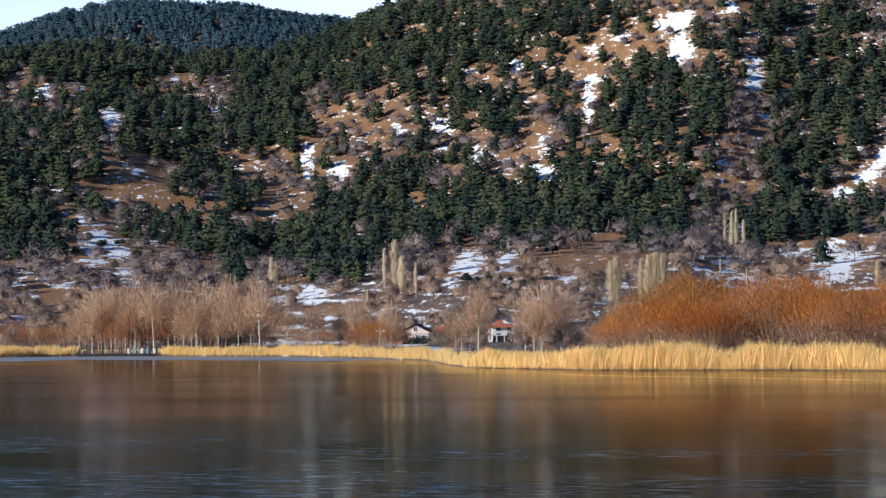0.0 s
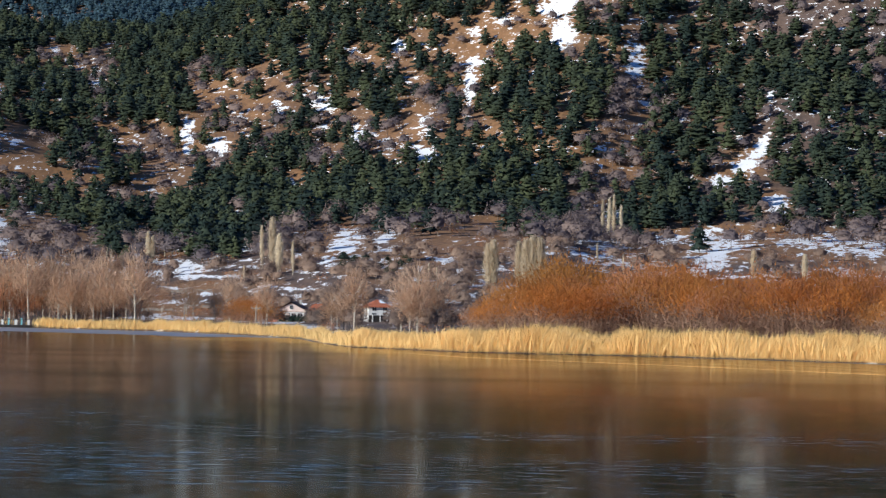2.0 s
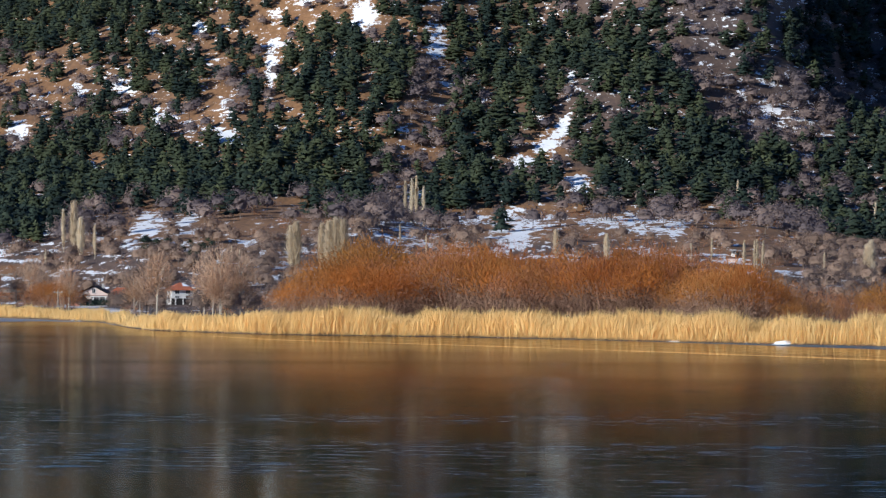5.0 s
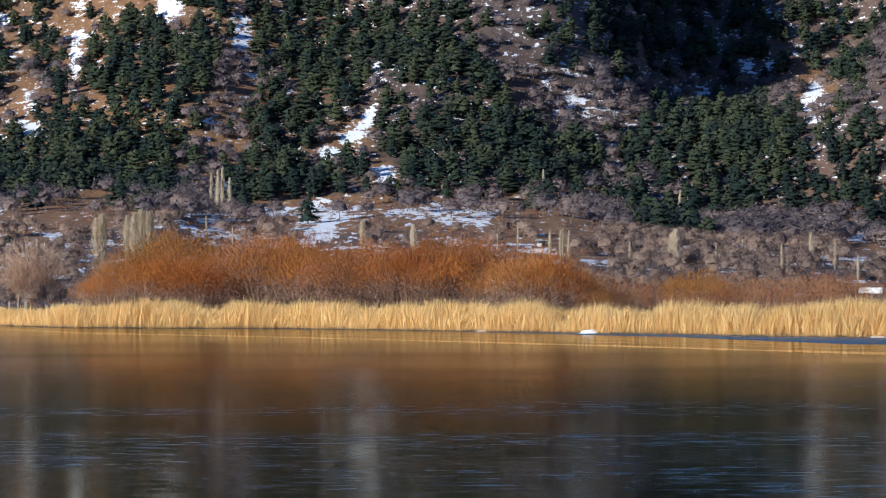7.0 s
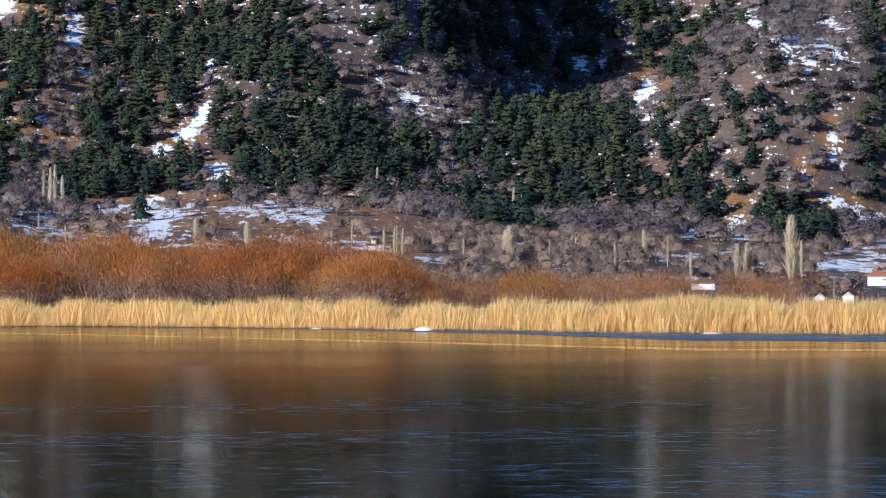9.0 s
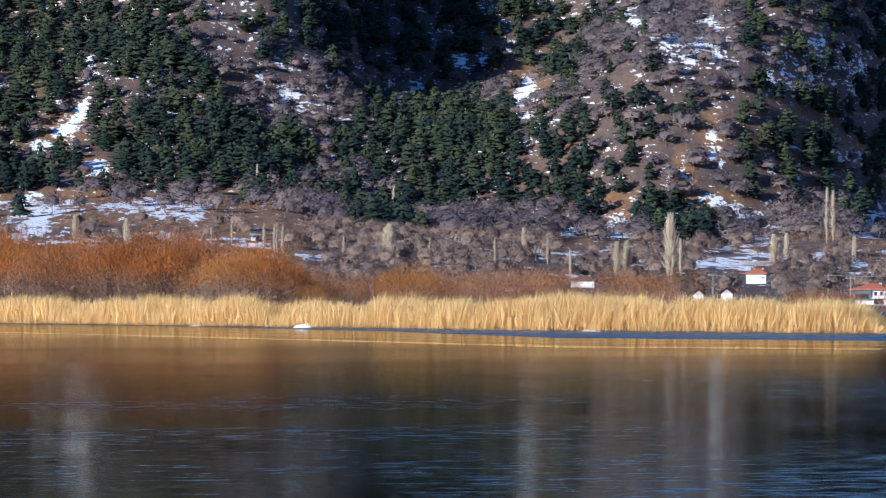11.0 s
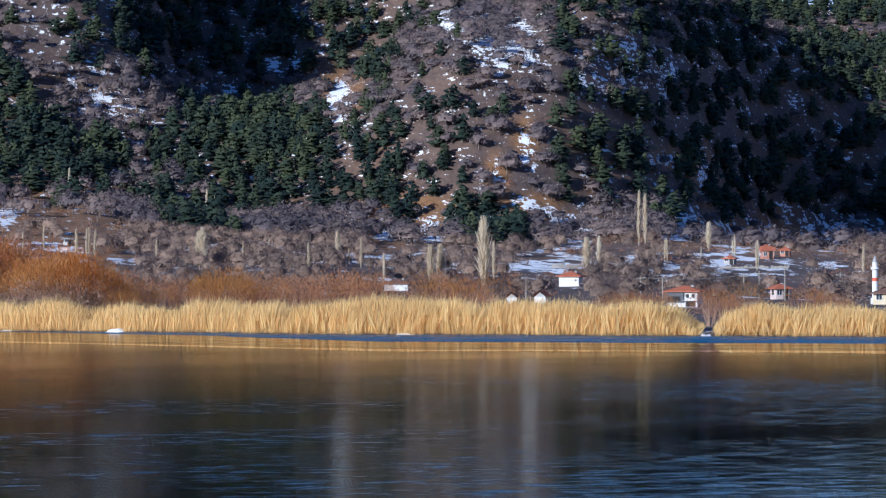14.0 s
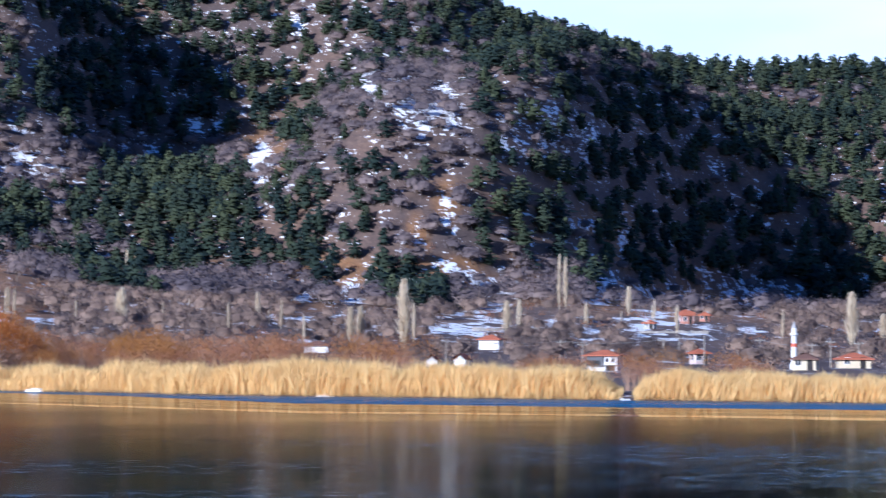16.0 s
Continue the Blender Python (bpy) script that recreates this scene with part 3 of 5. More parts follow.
patch("open", -14.18, 2.33, 0.48, 0.38, 20, 0.8)
patch("open", -14.94, 1.57, 0.48, 0.43, 0, 0.8)
patch("open", -12.37, 2.60, 0.38, 0.29, 0, 0.6)
patch("open", -13.42, 1.23, 0.29, 0.24, 0, 0.8)
patch("bare", 9.43, 1.78, 0.67, 0.48, 0, 0.6)
patch("bare", 11.06, 1.22, 0.86, 0.38, 0, 0.7)
patch("bare", 1.77, 3.36, 1.25, 0.48, -20, 0.6)
patch("bare", 4.73, 3.00, 1.44, 0.29, 0, 0.7)
patch("pine", -14.26, 4.31, 1.93, 0.35, 0, 0.9)
patch("pine", -15.6, 2.55, 0.79, 0.91, 0, 0.6)
patch("pine", -15.6, 1.51, 0.79, 0.53, 0, 0.8)
patch("pine", -11.59, 3.49, 0.79, 0.67, 0, 0.9)
patch("pine", -10.44, 4.44, 1.84, 0.57, 8, 0.9)
patch("pine", -8.23, 4.61, 2.32, 0.57, 8, 0.9)
patch("pine", -8.04, 3.47, 0.89, 0.43, 0, 0.7)
patch("pine", -5.08, 3.48, 1.03, 0.76, 0, 1.3)
patch("pine", -6.62, 1.63, 2.46, 0.60, 0, 1.3)
patch("pine", -5.37, 2.39, 0.98, 0.43, -15, 0.9)
patch("pine", -10.56, 1.09, 0.93, 0.51, 0, 1.3)
patch("pine", -10.07, 1.76, 0.74, 0.51, 0, 1.0)
patch("pine", -12.37, 1.11, 0.70, 0.45, -25, 0.9)
patch("pine", -13.51, 3.12, 1.08, 0.62, 0, 0.5)
patch("pine", -14.27, 2.93, 0.60, 0.62, 0, 0.5)
patch("pine", -12.56, 2.16, 0.79, 0.43, 0, 0.5)
patch("pine", -2.32, 3.01, 1.08, 1.10, 0, 1.1)
patch("pine", -2.34, 1.44, 1.27, 0.64, 0, 1.2)
patch("pine", -2.78, 4.30, 1.17, 0.76, 0, 1.0)
patch("pine", -9.49, 2.33, 0.60, 0.43, 0, 0.6)
patch("pine", -7.57, 2.41, 0.60, 0.29, 0, 0.7)
patch("pine", -8.52, 4.04, 0.60, 0.62, 0, 0.6)
patch("pine", -1.38, 3.38, 1.08, 0.91, 0, 1.0)
patch("pine", -2.72, 2.24, 0.89, 0.62, 0, 1.1)
patch("pine", -2.91, 1.61, 0.79, 0.57, 0, 1.2)
patch("pine", -1.67, 1.47, 0.70, 0.34, 0, 1.1)
patch("pine", -0.03, 3.48, 1.27, 0.62, -30, 1.1)
patch("pine", 0.73, 1.95, 1.84, 0.74, -12, 1.4)
patch("pine", 4.94, 2.03, 1.84, 0.79, -8, 1.4)
patch("pine", 3.79, 0.93, 0.74, 0.43, -15, 1.1)
patch("pine", 3.7, 3.99, 1.93, 0.74, -4, 1.3)
patch("pine", 2.08, 3.95, 0.89, 0.62, 0, 1.0)
patch("pine", -1.95, 4.15, 1.17, 0.48, 0, 0.9)
patch("pine", -0.8, 4.34, 1.46, 0.43, 0, 0.9)
patch("pine", -4.15, 3.48, 0.30, 0.72, 0, 1.0)
patch("pine", 6.65, 1.60, 1.08, 0.55, -18, 1.1)
patch("pine", 8.8, 0.81, 0.91, 0.39, -16, 1.5)
patch("pine", 7.51, 1.01, 0.37, 0.43, 0, 1.3)
patch("pine", 4.45, 3.90, 2.27, 0.76, 0, 1.3)
patch("pine", 6.46, 3.37, 0.41, 0.53, 0, 0.9)
patch("pine", 7.23, 3.23, 0.46, 0.48, 0, 0.6)
patch("pine", 7.9, 2.56, 0.79, 0.57, 0, 0.45)
patch("pine", 9.14, 2.46, 0.60, 0.35, 0, 0.6)
patch("pine", 7.99, 1.60, 0.70, 0.35, 0, 0.8)
patch("pine", 10.57, 2.02, 0.98, 0.60, 0, 1.1)
patch("pine", 12.95, 1.72, 1.46, 1.12, 0, 1.3)
patch("pine", 12.76, 3.10, 1.27, 0.43, 0, 0.7)
patch("pine", 10.39, 3.59, 0.60, 0.62, 0, 0.6)
patch("pine", 11.63, 3.77, 0.60, 0.53, 0, 0.4)
patch("pine", 5.18, 5.27, 3.36, 0.35, 0, 0.8)
patch("pine", 8.54, 4.86, 0.79, 0.53, 0, 0.6)
patch("pine", 10.17, 4.73, 1.17, 0.41, -15, 0.7)
patch("pine", 10.46, 5.20, 1.55, 0.22, -15, 0.7)
patch("pine", 12.86, 4.63, 1.46, 0.28, -20, 0.7)
patch("pine", 15.72, 4.40, 1.46, 0.30, 0, 1.1)
patch("pine", 13.81, 2.75, 1.74, 0.76, 0, 1.3)
patch("pine", 15.72, 1.86, 1.55, 1.12, 0, 1.4)
patch("pine", 14.77, 3.58, 1.46, 0.37, 0, 0.9)
patch("pine", 16.19, 3.29, 1.17, 0.72, 0, 1.1)
patch("pine", 10.47, 1.98, 0.74, 0.34, 0, 1.0)
patch("pine", 16.1, 0.94, 0.93, 0.35, 0, 1.3)
patch("pine", 10.95, 2.77, 0.60, 0.43, 0, 0.5)
patch("pine", 8.36, 2.38, 0.98, 0.41, 0, 0.6)
patch("snow", -9.66, -0.39, 0.57, 0.04, 0, 1.1)
patch("snow", -8.9, -0.46, 0.48, 0.04, 0, 1.1)
patch("snow", -11.18, -0.34, 0.95, 0.04, 0, 1.1)
patch("snow", -10.99, -0.07, 0.57, 0.06, 0, 1.0)
patch("snow", -10.71, 0.08, 0.48, 0.04, 0, 0.9)
patch("snow", -11.85, 0.38, 0.67, 0.09, 0, 1.1)
patch("snow", -10.95, 0.42, 0.24, 0.13, 0, 1.1)
patch("open", -10.62, 0.2, 0.67, 0.10, 0, 1.0)
patch("open", -11.09, -0.19, 1.05, 0.11, 0, 1.0)
patch("snow", -8.29, 0.94, 0.29, 0.17, 20, 1.2)
patch("snow", -8.57, 0.65, 0.13, 0.11, 0, 1.1)
patch("snow", -7.57, 1.09, 0.29, 0.08, 30, 1.0)
patch("snow", -7.86, 0.66, 0.57, 0.13, 0, 0.62)
patch("snow", -14.56, 1.42, 0.24, 0.19, 0, 1.0)
patch("snow", -14.28, 1.23, 0.38, 0.13, -20, 1.0)
patch("snow", -14.14, 0.9, 0.15, 0.13, 0, 1.0)
patch("snow", -14.61, 1.04, 0.38, 0.08, 0, 0.9)
patch("open", -13.04, 0.94, 0.67, 0.21, -12, 1.0)
patch("open", -6.23, 1.05, 1.05, 0.29, 0, 1.0)
patch("snow", -2.05, 0.82, 0.29, 0.24, 0, 1.1)
patch("snow", -2.29, 0.58, 0.24, 0.10, 0, 1.1)
patch("snow", -1.67, 1.01, 0.24, 0.11, 0, 1.0)
patch("snow", -0.61, 1.1, 0.38, 0.08, 0, 1.1)
patch("snow", 0.06, 1.07, 0.33, 0.11, 0, 1.0)
patch("snow", 0.73, 1.03, 0.27, 0.12, 35, 1.1)
patch("snow", -2.81, 1.11, 0.38, 0.10, 0, 0.8)
patch("open", 1.69, 0.96, 0.76, 0.27, 0, 1.0)
patch("open", 2.07, 0.67, 0.57, 0.19, 0, 0.9)
patch("snow", 9.71, 1.06, 0.38, 0.10, -15, 1.2)
patch("snow", 10.09, 0.91, 0.48, 0.08, -10, 1.2)
patch("snow", 7.7, 0.78, 0.24, 0.10, 0, 1.1)
patch("snow", 7.94, 0.61, 0.29, 0.08, 0, 1.1)
patch("snow", 7.03, 0.63, 0.27, 0.07, 0, 1.1)
patch("snow", 9.42, 0.13, 0.48, 0.08, 0, 1.1)
patch("snow", 10.67, 0.74, 0.57, 0.06, 0, 1.1)
patch("snow", 12.86, 0.65, 0.86, 0.09, 0, 1.2)
patch("snow", 12.19, 0.82, 0.29, 0.17, 0, 1.1)
patch("snow", 14.48, 0.49, 0.57, 0.09, 0, 1.1)
patch("snow", 14.39, 0.75, 0.29, 0.06, 0, 1.1)
patch("snow", 13.15, 0.44, 0.67, 0.05, 0, 1.1)
patch("snow", 9.71, 0.13, 0.48, 0.08, 0, 1.1)
patch("pine", 11.17, 3.16, 0.76, 0.86, 0, 1.00)
patch("pine", 12.40, 2.77, 1.14, 1.33, 0, 1.30)
patch("pine", 11.45, 1.82, 1.05, 0.57, 0, 1.20)
patch("pine", 12.87, 1.53, 1.05, 0.67, 0, 1.30)
patch("bare", 9.07, 2.31, 0.86, 0.86, 0, 1.00)
patch("bare", 7.92, 3.36, 1.05, 0.86, 0, 0.90)
patch("bare", 9.55, 3.36, 0.57, 0.76, 0, 0.80)


def cover(kind, bearing, tilt, soft=0.5):
    total = np.zeros(np.shape(bearing))
    for b, t, w, h, a, k in COVER[kind]:
        near = np.abs(bearing - b) < 2.5 * (w + h)
        db, dt = bearing[near] - b, tilt[near] - t
        u = (db * math.cos(a) + dt * math.sin(a)) / w
        v = (dt * math.cos(a) - db * math.sin(a)) / h
        d = np.sqrt(u * u + v * v)
        total[near] = np.maximum(total[near], k * (1 - smooth(d, 1 - soft, 1 + soft)))
    return total


def tilt_of(bearing, r, z):
    return np.degrees(np.arctan2(z - EYE_Z, r))


# ---- ground ----
def build_ground():
    b = np.concatenate([np.linspace(-180, -21, 54)[:-1], np.arange(-21, 21.001, 0.10), np.linspace(21, 180, 54)[1:]])
    r = np.concatenate([[0.0], np.geomspace(0.4, 30, 14), np.geomspace(36, 270, 12), np.arange(280, 470, 5.0), np.arange(470, 900, 8.0), np.arange(900, 1110, 7.0),
                        np.arange(1110, 1740, 5.5), np.geomspace(1745, 4800, 46)])
    bb, rr = np.meshgrid(b, r, indexing="ij")
    z = land(bb, rr)
    # behind the lake-side viewpoint the shore is flat meadow
    behind = smooth(np.abs(bb), 45, 80)
    z = z * (1 - behind) + behind * 4.6
    v = polar(bb, rr, z).reshape(-1, 3)
    nb, nr = len(b), len(r)
    i, j = np.meshgrid(np.arange(nb - 1), np.arange(nr - 1), indexing="ij")
    q = i * nr + j
    f = np.stack([q, q + nr, q + nr + 1, q + 1], -1).reshape(-1, 4)[:, ::-1]
    t = tilt_of(bb, rr, z)
    snow = (0.66 + 0.29 * smooth(t, 1.0, 1.5)) * cover("snow", bb, t, 0.5)
    s = (rr - R_FOOT) / (R_CREST - R_FOOT)
    terrace = fbm(bb * 2.6, t * 24, 3, 61)
    village = smooth(t, -0.25, 0.0) * (1 - smooth(t, 0.9, 1.3))
    snow = np.maximum(snow, village * (0.12 + 0.80 * smooth(terrace, 0.56, 0.62)) * smooth(fbm(bb * 1.3, t * 4, 3, 71), 0.3, 0.5) * (1 - cover("open", bb, t)))
    gorge = smooth(bb, 10.6, 11.6) * smooth(t, 0.9, 1.3) * (1 - smooth(t, 2.7, 3.4))
    snow = np.maximum(snow, 0.10 * smooth(s, 0.0, 0.1) * (1 - gorge))
    steep = np.abs(np.gradient(z, axis=1) / np.maximum(np.gradient(rr, axis=1), 0.1))
    cross = np.abs(np.gradient(z, axis=0) / (np.maximum(rr, 1) * np.radians(0.10)))
    snow = snow * (1 - 0.25 * smooth(np.hypot(steep, cross), 0.75, 1.05))
    snow = np.where(rr > 1900, 0.08, snow)
    grass = 0.10 + 0.50 * smooth(s, 0.0, 0.1) * (1 - smooth(bb, -4, 0)) + 0.9 * cover("open", bb, t) + 1.0 * smooth(t, 0.1, 0.5) * (1 - smooth(t, 1.1, 1.5)) * smooth(fbm(bb * 0.9, t * 3, 3, 73), 0.4, 0.6)
    me = mesh_np("ground", v, f, M_GROUND, True, snow=snow.ravel(), grass=grass.ravel())
    tagged(new("ground", me), "brown winter hillside and lake shore with snow patches", "ground", kind="structure")


build_ground()


def sheet(name, inner, outer, z, material, label, step=0.25, span=(-60, 60)):
    b = np.arange(span[0], span[1] + 0.01, step)
    ri, ro = inner(b), outer(b)
    v = np.concatenate([polar(b, ri, z), polar(b, ro, z)])
    k = len(b)
    i = np.arange(k - 1)
    f = np.stack([i, i + 1, i + 1 + k, i + k], -1)[:, ::-1]
    ob = new(name, mesh_np(name, v, f, material))
    return tagged(ob, label, "water", kind="structure")


def ice_edge(b):
    return shore(b) * np.interp(b, [-40, -9, -6, 0, 4, 7, 17, 40], [0.993, 0.993, 0.991, 0.985, 0.945, 0.89, 0.90, 0.9])


LEAD = ((-40, 0.96), (-9, 0.95), (-6, 0.90), (-2.6, 0.85), (3, 0.81), (7, 0.79), (12.4, 0.80), (17, 0.80), (40, 0.8))


def strip(middle, half, wander, seed, first=-8.6):
    def edge(sign):
        return lambda b: shore(0 * b + b) * 0 + along(SHORE, b) * along(LEAD, b) * middle + wander * (fbm(b * 0.8, b * 0 + seed, 3, seed) - 0.5) + sign * half * (
            0.25 + 1.3 * fbm(b * 1.5, b * 0 + seed + 3, 3, seed + 1)) * smooth(b, first, first + 2.5)
    return edge(-1), edge(1)


sheet("water", lambda b: b * 0 + 8, lambda b: shore(b) + 4, 0.0, M_WATER, "rippled blue open water along the shore")
sheet("ice_sheet", lambda b: b * 0 + 8, ice_edge, 0.006, M_ICE, "thin dark lake ice with blurred reflections")
sheet("frosted_ice", lambda b: along(SHORE, b) * (0.862 + 0.03 * fbm(b * 1.2, b * 0 + 8, 3, 12)) + 60 * smooth(b, -11.5, -8.75),
      lambda b: along(SHORE, b) * (0.975 + 0.012 * fbm(b * 1.6, b * 0 + 2, 3, 13)), 0.02, M_FROST, "pale frosted ice along the far shore", 0.1, (-18.5, -8.75))
for middle, half, wander, seed, first in ((1.0, 3.6, 3, 3, -8.4), (1.05, 0.8, 3, 4, -7.5), (1.095, 0.8, 3, 6, -6.0)):
    lo, hi = strip(middle, half, wander, seed, first)
    sheet("calm_lead", lo, hi, 0.011 + 0.001 * seed, M_CALM, "narrow calm lead of open water in the ice", 0.1, (-19, 19))


# ---- plant prototypes, one metre tall unless said ----
def pine_crown(seed, pads=52, bushy=1.0, flat=0.5):
    """A ragged, rounded crown of small drooping foliage pads on spreading boughs round a dark inner thicket."""
    g = np.random.default_rng(seed)
    out = []
    lobes = g.random(3) * 6.283
    for k in range(pads):
        h = 0.10 + 0.86 * ((k + g.random()) / pads) ** 0.95
        a = k * 2.39996 + g.normal(0, 0.4)
        lobe = 1 + 0.20 * math.sin(a * 2 + lobes[0] + 5 * h) + 0.12 * math.sin(a * 3 + lobes[1])
        reach = bushy * (0.36 * (1 - h) ** flat * min(1, 0.45 + 2.2 * h) + 0.025) * lobe * g.uniform(0.55, 1.08)
        c, s = math.cos(a), math.sin(a)
        z = h + g.normal(0, 0.03)
        w = (0.055 + 0.20 * reach) * g.uniform(0.7, 1.35)
        tip = np.array((reach * c, reach * s, z + g.uniform(-0.07, 0.03)))
        m = tip * np.array((0.50, 0.50, 1)) + (0, 0, g.uniform(0.0, 0.03))
        side = np.array((-s, c, 0)) * w
        drop = np.array((0, 0, 0.03 + 0.045 * g.random()))
        top = m + np.array((0, 0, 0.045 + 0.05 * g.random()))
        out.append((np.array([m + side - drop, tip, m - side - drop, top]), [(0, 3, 1), (1, 3, 2)]))
    r = 0.13 * bushy
    ring = [(r * math.cos(k * 1.257), r * math.sin(k * 1.257), 0.14 + 0.10 * g.random()) for k in range(5)]
    out.append((np.array(ring + [(0, 0, 1.0)]), [(k, (k + 1) % 5, 5) for k in range(5)]))
    return join(out)


def poplar_crown(seed, count=150, radius=0.075):
    """Steep strands held close along a straight stem, in ragged steps to a pointed top."""
    g = np.random.default_rng(seed)
    out = []
    lean = g.normal(0, 0.01, 2)
    for k in range(count):
        h = 0.06 + 0.84 * g.random() ** 0.85
        wide = radius * min(1, 0.30 + h * 2.4) * (1 - 0.9 * max(0, (h - 0.4) / 0.6) ** 2.4) * g.uniform(0.55, 1.25)
        a, d = g.random() * 6.283, math.sqrt(g.random())
        p = np.array((math.cos(a), math.sin(a), 0)) * wide * d * 0.6 + (lean[0] * h, lean[1] * h, h)
        q = p + np.array((math.cos(a) * wide * 0.5, math.sin(a) * wide * 0.5, min(1.0 - h, g.uniform(0.06, 0.17))))
        n = np.cross(q - p, np.array((math.cos(a), math.sin(a), 0)) + g.normal(0, 0.4, 3))
        n *= 0.013 * g.uniform(0.6, 1.5) / np.linalg.norm(n)
        out.append((np.array([p - n * 0.5, p + n * 0.5, q]), [(0, 1, 2)]))
    return join(out)


def shrub_stems(seed, count=11):
    g = np.random.default_rng(seed)
    out = []
    for k in range(count):
        a, lean = g.random() * 6.283, g.random()
        out.append(stick((math.cos(a) * 0.12 * lean, math.sin(a) * 0.12 * lean, 0),
                         (math.cos(a) * 0.45 * lean, math.sin(a) * 0.45 * lean, g.uniform(0.4, 0.7)), 0.010, 0.004, 3))
    return join(out)


PINES = [pine_crown(100 + k, 48, 0.92 + 0.07 * k, 0.36 + 0.09 * (k % 3)) for k in range(7)]
FAR_PINES = [pine_crown(150 + k, 14, 1.0) for k in range(3)]
PINE_TRUNK = [stick((0, 0, -0.06), (0, 0, 0.9), 0.022, 0.004, 3)]
def haze(seed, count, spread=0.5, low=0.2, length=0.13, width=0.012, upward=0.5, shell=0.5, round_top=1.0):
    """A dome filled with fine short twigs, one blade each; the crown is a metre tall."""
    g = np.random.default_rng(seed)
    a, e = g.random(count) * 6.283, np.arcsin(g.uniform(-0.45, 1, count))
    # uneven lobes keep the outline ragged
    lobe = 1 + 0.16 * np.sin(a * 3 + seed) + 0.10 * np.sin(a * 5 + 2 * seed) * np.cos(e * 4)
    d = (shell + (1 - shell) * g.random(count) ** 0.6) * lobe
    half = (1 - low) * 0.5
    out = np.stack([np.cos(a) * np.cos(e), np.sin(a) * np.cos(e), np.sin(e)], -1)
    p = out * (d[:, None] * np.array((spread, spread, half * round_top))) + (0, 0, low + half * 0.9)
    w = out * 0.8 + np.array((0, 0, upward)) + g.normal(0, 0.4, (count, 3))
    w *= (length * g.uniform(0.6, 1.4, count) / np.linalg.norm(w, axis=1))[:, None]
    n = np.cross(w, out + g.normal(0, 0.45, (count, 3)))
    n *= (width * g.uniform(0.6, 1.5, count) / np.linalg.norm(n, axis=1))[:, None]
    v = np.stack([p - w * 0.4 - n * 0.5, p - w * 0.4 + n * 0.5, p + w * 0.6], 1)
    return v.reshape(-1, 3), np.arange(count * 3).reshape(-1, 3)


def domed(seed, count, spread, low, length, width):
    """A round-headed leafless crown: fine outer twigs that follow the dome, in uneven lobes with gaps."""
    g = np.random.default_rng(seed)
    a, e = g.random(count) * 6.283, np.arcsin(g.uniform(-0.5, 1, count))
    lobe = 1 + 0.17 * np.sin(a * 3 + seed) * np.cos(e) + 0.13 * np.sin(a * 5 + 2 * seed) * np.cos(e * 4)
    d = (0.62 + 0.42 * g.random(count) ** 0.8) * lobe
    half = (1 - low) * 0.5
    out = np.stack([np.cos(a) * np.cos(e), np.sin(a) * np.cos(e), np.sin(e)], -1)
    p = out * d[:, None] * np.array((spread, spread, half)) + (0, 0, low + half)
    w = np.array((0, 0, 0.45)) + g.normal(0, 0.55, (count, 3))
    w -= out * (0.75 * (w * out).sum(1) - 0.12)[:, None]
    w *= (length * g.uniform(0.6, 1.4, count) / np.linalg.norm(w, axis=1))[:, None]
    n = np.cross(w, out + g.normal(0, 0.15, (count, 3)))
    n *= (width * g.uniform(0.6, 1.5, count) / np.linalg.norm(n, axis=1))[:, None]
    v = np.stack([p - w * 0.5 - n * 0.5, p - w * 0.5 + n * 0.5, p + w * 0.5], 1)
    # the close brushwood inside, an uneven hull
    hull, faces, sides = [], [], 7
    for up in (-0.45, 0.15, 0.75):
        for k in range(sides):
            turn = (k + 0.5 * up) * 2 * math.pi / sides
            far = 0.60 * (1 + 0.17 * math.sin(turn * 3 + seed) * math.cos(up) + 0.13 * math.sin(turn * 5 + 2 * seed) * math.cos(up * 4)) * g.uniform(0.88, 1.06)
            hull.append((far * spread * math.cos(turn) * math.cos(up), far * spread * math.sin(turn) * math.cos(up), low + half + far * half * math.sin(up)))
    hull.append((0, 0, low + half * 1.60))
    for ring in range(2):
        for k in range(sides):
            i, j = ring * sides + k, ring * sides + (k + 1) % sides
            faces += [(i, j, j + sides), (i, j + sides, i + sides)]
    faces += [(2 * sides + k, 2 * sides + (k + 1) % sides, 3 * sides) for k in range(sides)]
    return join([(v.reshape(-1, 3), np.arange(count * 3).reshape(-1, 3)), (np.array(hull), faces)])


def split_height(crown, z):
    """The twigs above and below a height."""
    v = crown[0].reshape(-1, 3, 3)
    up = v[:, 0, 2] + 0.10 * np.sin(np.arange(len(v)) * 1.7) >= z
    thin = ~up & (np.arange(len(v)) % 5 < 3)
    return [(v[m].reshape(-1, 3), np.arange(m.sum() * 3).reshape(-1, 3)) for m in (up, thin)]


BARES = [domed(200 + k, 140, 0.5, 0.04, 0.16, 0.042) for k in range(6)]
BARE_TRUNK = [join([stick((0, 0, -0.05), (0, 0, 0.42), 0.02, 0.012, 3)] + [
    stick((0, 0, 0.25 + 0.04 * k), (0.28 * math.cos(k * 1.9), 0.28 * math.sin(k * 1.9), 0.62 + 0.05 * k), 0.011, 0.004, 3) for k in range(3)])]


